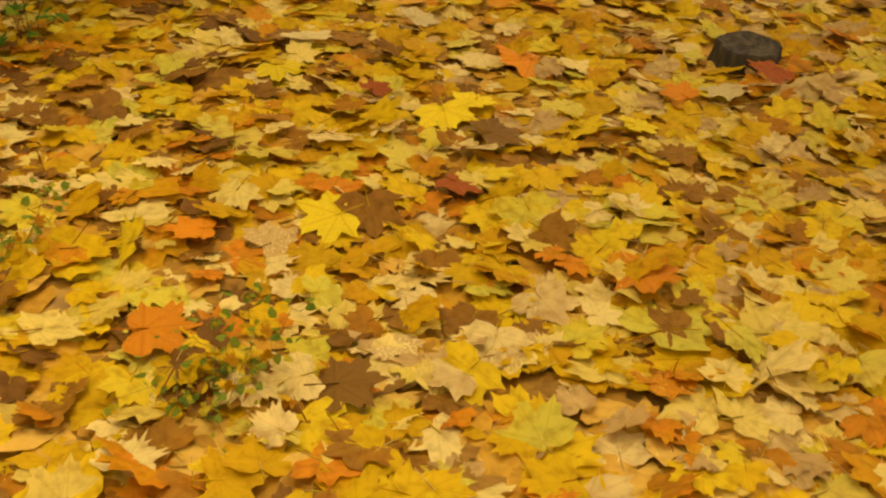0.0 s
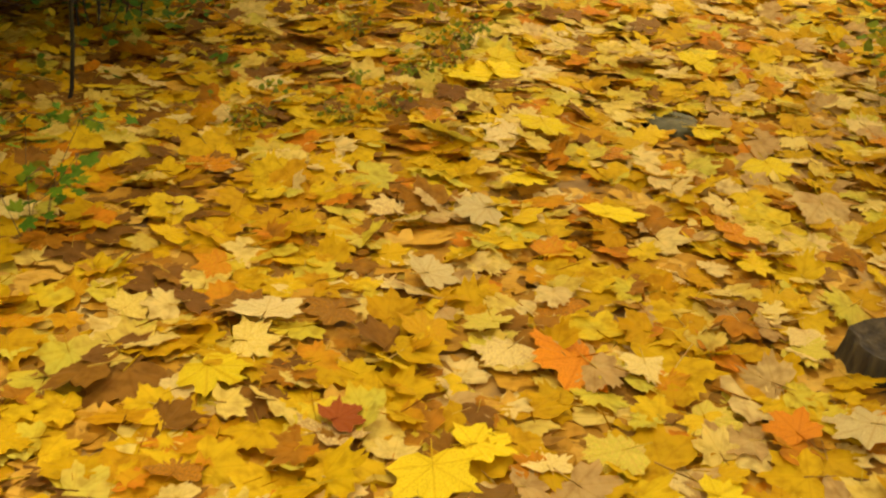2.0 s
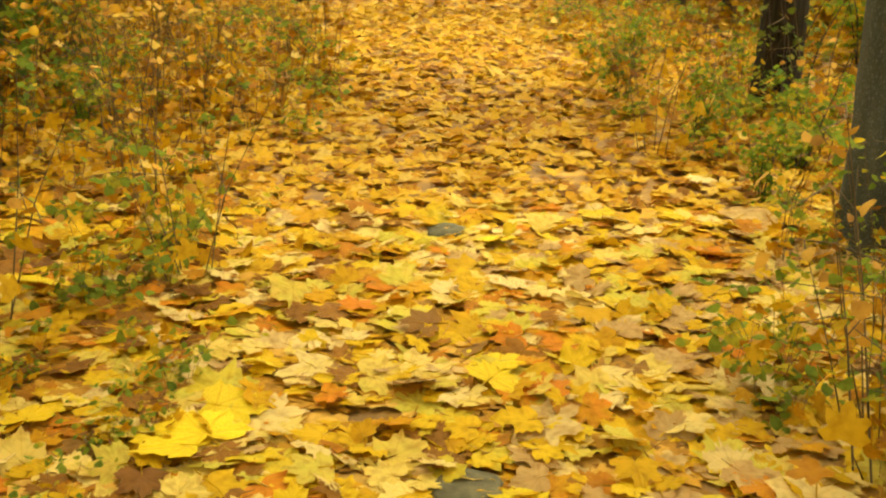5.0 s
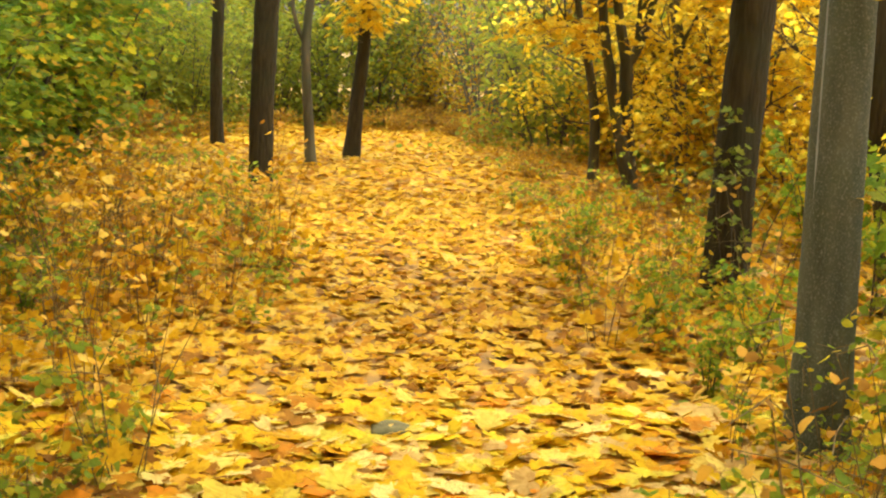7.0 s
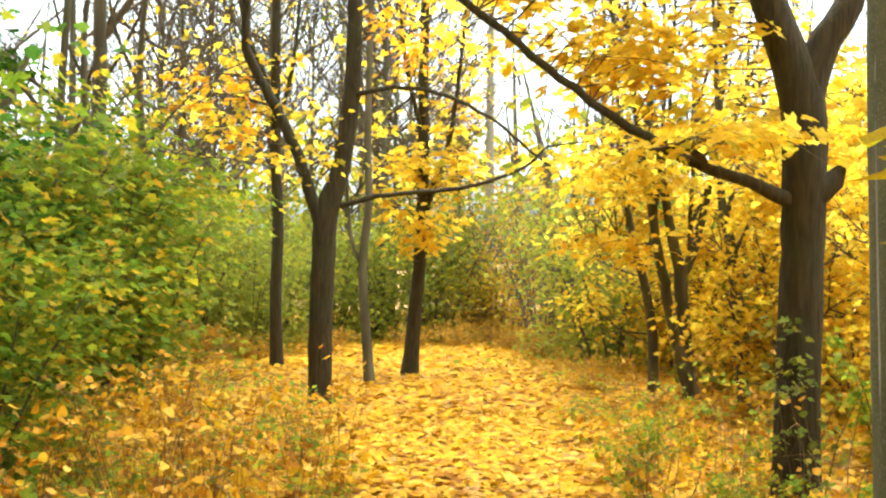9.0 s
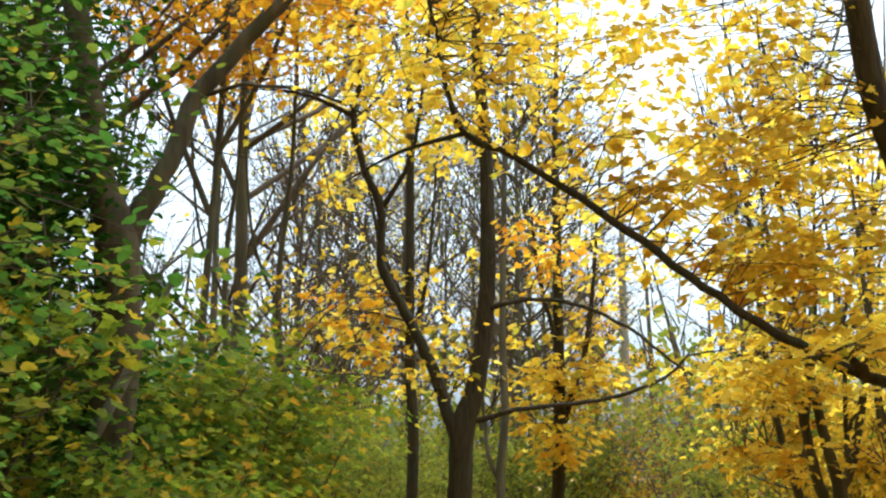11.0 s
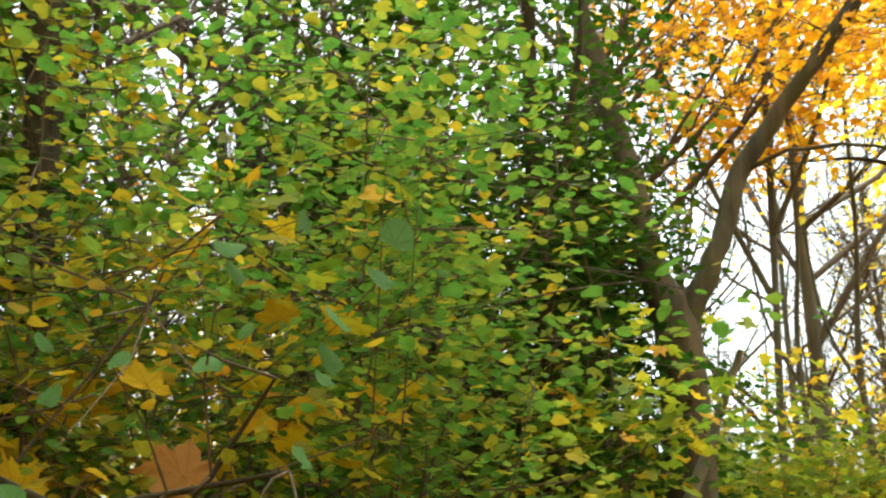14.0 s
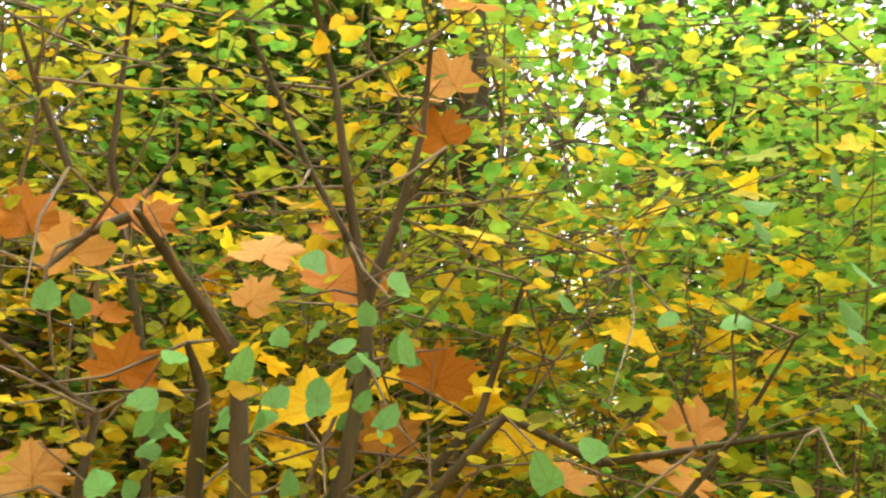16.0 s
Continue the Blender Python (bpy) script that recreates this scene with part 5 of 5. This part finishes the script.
# ---- flat stones showing through the leaves ----
STONE = bark_material("mossy_grey_stone", (0.075, 0.058, 0.02), (0.14, 0.11, 0.04), (0.08, 0.074, 0.024), 22.0, 0.7)
for sx, sy, sr in STONES:
    a = np.arange(16) * 2 * np.pi / 16
    w = sr * (1 + 0.18 * np.sin(2 * a + sx * 9) + 0.1 * np.sin(5 * a + sy))
    rings = [np.column_stack([s * w * np.cos(a), 0.8 * s * w * np.sin(a), np.full(16, z)]) for s, z in ((1.0, -0.03), (1.0, 0.026), (0.9, 0.034), (0.4, 0.037))]
    v = np.vstack(rings + [[[0, 0, 0.037]]])
    i = np.arange(16); j = (i + 1) % 16
    f = np.vstack([np.stack([k * 16 + i, k * 16 + j, (k + 1) * 16 + j], 1) for k in range(3)] + [np.stack([k * 16 + i, (k + 1) * 16 + j, (k + 1) * 16 + i], 1) for k in range(3)] + [np.stack([48 + i, 48 + j, np.full(16, 64)], 1)])
    ob = new("flat_stone", tri_mesh("flat_stone", v, f, STONE))
    ob.location = (sx, sy, float(ground_height(sx, sy)) - 0.002)
    tagged(ob, "flat grey-green stone showing through fallen leaves", "stone", "stones in the trail")

# ---- single leaves on the litter ----
def leaf_data(material, kinds, name):
    return [tri_mesh(name, (v - np.array([0, 0.3, 0])), f, material, xy, False) for v, f, xy in kinds]


LEAF_MATS = {"orange": LEAF_ORANGE, "red": LEAF_RED, "brown": LEAF_BROWN, "lemon": LEAF_LEMON, "cream": LEAF_CREAM}
LEAF_SETS = {k: leaf_data(m, FINE, "leaf") for k, m in LEAF_MATS.items()}
lr = random.Random(23)


def lay_leaf(x, y, data, size, turn, lift=0.038, parent=None):
    ob = new("leaf", data)
    m = pose(x, y, float(ground_height(x, y)) + lift, lr.uniform(-12, 12), lr.uniform(-12, 12), turn) @ Matrix.Scale(size, 4)
    ob.matrix_world = m
    if parent is not None:
        ob.parent = parent
    return ob


NOTED_LEAVES = [
    (0.23, 3.27, 'orange', 0.132, 121),
    (0.09, 2.93, 'lemon', 0.088, 303),
    (0.54, 2.89, 'lemon', 0.088, 278),
    (0.82, 3.18, 'cream', 0.106, 66),
    (0.01, 2.80, 'lemon', 0.106, 189),
    (-0.22, 2.38, 'orange', 0.097, 309),
    (0.06, 2.44, 'red', 0.088, 242),
    (-0.18, 2.94, 'red', 0.062, 320),
    (0.15, 2.74, 'brown', 0.106, 297),
    (0.68, 3.14, 'orange', 0.079, 33),
    (-0.09, 3.57, 'cream', 0.088, 310),
    (-0.42, 3.29, 'cream', 0.106, 6),
    (-0.45, 3.03, 'lemon', 0.097, 240),
    (0.98, 3.31, 'red', 0.088, 132),
    (-0.50, 1.78, 'orange', 0.110, 282),
    (-0.24, 2.24, 'lemon', 0.106, 119),
    (-0.52, 2.14, 'orange', 0.088, 98),
    (0.46, 2.07, 'orange', 0.114, 240),
    (-0.13, 1.64, 'brown', 0.097, 276),
]
FURTHER_LEAVES = [
    (0.63, 4.67, 'lemon', 0.106, 281),
    (0.09, 4.14, 'lemon', 0.097, 243),
    (0.79, 4.40, 'lemon', 0.106, 203),
    (0.33, 3.99, 'lemon', 0.114, 327),
    (-0.01, 4.44, 'cream', 0.097, 77),
    (-0.03, 3.93, 'cream', 0.097, 118),
    (0.63, 5.25, 'lemon', 0.097, 325),
    (-0.16, 4.88, 'lemon', 0.141, 77),
    (-0.04, 5.08, 'lemon', 0.132, 267),
    (0.12, 4.52, 'lemon', 0.123, 199),
    (0.63, 5.33, 'lemon', 0.097, 7),
    (0.75, 5.20, 'orange', 0.088, 343),
    (-0.11, 4.97, 'lemon', 0.150, 32),
    (0.44, 5.59, 'brown', 0.097, 81),
    (1.37, 5.25, 'cream', 0.097, 302),
    (0.25, 5.78, 'orange', 0.079, 21),
    (0.74, 6.49, 'lemon', 0.106, 154),
    (-0.78, 6.05, 'lemon', 0.141, 15),
    (1.74, 7.40, 'cream', 0.088, 137),
]
for x, y, kind, size, turn in NOTED_LEAVES + FURTHER_LEAVES:
    lay_leaf(x, y, lr.choice(LEAF_SETS[kind]), size, turn, 0.046, ground)

CAUGHT_LEAVES = [
    (-1.34, 4.08, 1.94, 'gold', 0.098),
    (-1.38, 3.74, 1.85, 'tan', 0.072),
    (-1.41, 3.90, 1.84, 'orange_m', 0.089),
    (-1.37, 3.52, 1.86, 'orange_m', 0.078),
    (-1.40, 3.44, 1.81, 'tan', 0.073),
    (-1.31, 4.03, 2.20, 'tan', 0.076),
    (-1.32, 4.02, 2.10, 'orange_m', 0.070),
    (-1.61, 4.35, 1.71, 'gold', 0.086),
    (-1.55, 4.42, 1.63, 'gold', 0.086),
    (-1.10, 4.39, 1.62, 'brown', 0.087),
    (-1.37, 3.52, 1.65, 'orange_m', 0.067),
    (-1.40, 3.42, 1.50, 'tan', 0.067),
    (-1.99, 4.92, 1.89, 'gold', 0.121),
    (-1.45, 4.04, 1.60, 'brown', 0.081),
    (-1.94, 5.12, 2.06, 'gold', 0.126),
]
BROAD_LEAVES = [
    (-0.86, 3.83, 1.50, 0.043),
    (-0.82, 3.87, 1.53, 0.036),
    (-0.78, 4.16, 1.88, 0.041),
    (-0.63, 4.14, 1.58, 0.043),
    (-1.12, 3.67, 1.68, 0.038),
    (-1.10, 3.70, 1.66, 0.036),
    (-1.14, 3.63, 1.59, 0.041),
    (-1.11, 3.67, 1.60, 0.038),
    (-1.08, 3.72, 1.59, 0.029),
    (-1.20, 3.52, 1.54, 0.038),
    (-1.12, 3.66, 1.77, 0.043),
    (-1.17, 3.33, 1.68, 0.036),
    (-1.14, 3.81, 1.72, 0.036),
    (-0.87, 4.22, 1.74, 0.049),
]
LEAF_SETS["tan"] = leaf_data(LEAF_TAN, HUNG, "leaf")
LEAF_SETS["orange_m"] = leaf_data(plain_leaf("orange_brown_leaf", (0.30, 0.115, 0.012), 0.4), HUNG, "leaf")
# lemon leaf toned down for hanging leaves: shade mixed into the colour
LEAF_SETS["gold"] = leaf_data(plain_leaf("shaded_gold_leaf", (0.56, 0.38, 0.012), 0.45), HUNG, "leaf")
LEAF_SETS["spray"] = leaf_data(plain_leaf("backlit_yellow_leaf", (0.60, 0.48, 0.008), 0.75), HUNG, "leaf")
broad = leaf_data(LEAF_GREEN, OVALS, "leaf")


def hang_leaf(x, y, z, data, size, parent, facing):
    ob = new("leaf", data)
    ob.parent = parent
    ob.matrix_basis = Matrix.Translation(parent.location).inverted() @ pose(x, y, z, *facing) @ Matrix.Scale(size, 4)
    return ob


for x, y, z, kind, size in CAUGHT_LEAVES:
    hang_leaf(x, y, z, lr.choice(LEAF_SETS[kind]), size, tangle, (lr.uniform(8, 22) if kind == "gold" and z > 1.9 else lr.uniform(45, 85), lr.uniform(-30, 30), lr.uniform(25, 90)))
for x, y, z, size in BROAD_LEAVES:
    hang_leaf(x, y, z, lr.choice(broad), size, tangle, (lr.uniform(25, 80), lr.uniform(-40, 40), lr.uniform(0, 110)))
CLUSTERS = [((-1.47, 3.52, 1.84), 0.11, 4, ("tan", "orange_m", "orange_m")), ((-1.40, 3.87, 1.83), 0.10, 2, ("gold", "orange_m")),
            ((-1.34, 4.04, 2.17), 0.09, 2, ("tan", "orange_m")), ((-1.11, 4.35, 1.59), 0.10, 3, ("brown", "orange_m")),
            ((-1.53, 4.36, 1.68), 0.11, 4, ("gold",)), ((-1.85, 4.52, 2.2), 0.2, 8, ("gold",)),
            ((-1.75, 4.85, 1.95), 0.2, 6, ("gold",)), ((-1.67, 3.7, 1.63), 0.17, 6, ("brown", "gold", "gold"))]
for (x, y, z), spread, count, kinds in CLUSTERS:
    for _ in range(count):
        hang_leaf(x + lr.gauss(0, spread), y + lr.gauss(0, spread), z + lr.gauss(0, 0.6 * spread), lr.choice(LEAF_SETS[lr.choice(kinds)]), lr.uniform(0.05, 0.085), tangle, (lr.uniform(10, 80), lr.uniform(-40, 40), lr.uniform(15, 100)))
for (x, y, z), spread, count in (((-1.2, 3.67, 1.59), 0.12, 34), ((-0.83, 4.24, 1.79), 0.17, 12)):
    for _ in range(count):
        hang_leaf(x + lr.gauss(0, spread), y + lr.gauss(0, spread), z + lr.gauss(0, 0.65 * spread), lr.choice(broad), lr.uniform(0.026, 0.046), tangle, (lr.uniform(25, 80), lr.uniform(-40, 40), lr.uniform(0, 110)))
for _ in range(9):
    turn, d = radians(lr.uniform(48, 72)), lr.uniform(2.2, 3.1)
    x, y, z = 0.15 - d * math.sin(turn), 2.85 + d * math.cos(turn), lr.uniform(1.4, 2.1)
    kind = lr.choice(("gold", "gold", "orange_m", "tan", "brown") if turn > radians(50) else ("gold", "gold", "tan"))
    hang_leaf(x, y, z, lr.choice(LEAF_SETS[kind]), lr.uniform(0.055, 0.085), tangle, (lr.uniform(-10, 60), lr.uniform(-50, 50), lr.uniform(0, 110)))
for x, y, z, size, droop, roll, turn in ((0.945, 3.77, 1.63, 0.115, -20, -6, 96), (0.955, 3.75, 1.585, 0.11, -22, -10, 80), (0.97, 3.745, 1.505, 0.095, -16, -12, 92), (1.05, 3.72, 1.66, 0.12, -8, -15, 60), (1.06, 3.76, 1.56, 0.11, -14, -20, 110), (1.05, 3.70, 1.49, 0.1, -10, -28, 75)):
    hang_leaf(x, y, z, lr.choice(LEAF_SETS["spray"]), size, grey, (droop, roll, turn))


ones = leaf_data(LITTER_ONE, FINE, "leaf")
for _ in range(270):
    x, y = lr.uniform(-1.7, 1.9), lr.uniform(1.6, 6.2)
    if all(math.hypot(x - cx, y - cy) > cr + 0.05 for cx, cy, cr in CLEAR):
        lay_leaf(x, y, lr.choice(ones), lr.uniform(0.062, 0.1), lr.uniform(0, 360), lr.uniform(0.028, 0.036), ground)

# ---- far woods closing the view ----
fw = np.random.default_rng(77)
n = 26000
yaw = np.radians(fw.uniform(-70, 110, n)); d = fw.uniform(44, 58, n)
z = 7.5 * fw.random(n) ** 1.7
pos = np.stack([0.35 - d * np.sin(yaw), 2.7 + d * np.cos(yaw), z + 0.2], 1)
me = leaves_mesh("far_woods", DIAMONDS, pos, fw.normal(size=(n, 3)), fw.uniform(0.25, 0.5, n), MIXED)
tagged(new("far_woods", me), "distant woodland of green and golden foliage", "woods", kind="stuff")
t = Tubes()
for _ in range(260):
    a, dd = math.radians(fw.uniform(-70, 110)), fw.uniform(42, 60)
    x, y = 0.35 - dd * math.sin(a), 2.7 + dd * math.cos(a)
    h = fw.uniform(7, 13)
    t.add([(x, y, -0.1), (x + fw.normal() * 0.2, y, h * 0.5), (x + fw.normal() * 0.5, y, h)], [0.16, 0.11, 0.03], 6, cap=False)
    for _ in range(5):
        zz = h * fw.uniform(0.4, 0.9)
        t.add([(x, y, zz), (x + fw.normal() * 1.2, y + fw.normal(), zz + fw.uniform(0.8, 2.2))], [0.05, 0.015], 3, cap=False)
tagged(new("far_trunks", t.mesh("far_trunks", BARK_HAZED)), "distant slender grey trunks of the wood", "woods", kind="stuff")
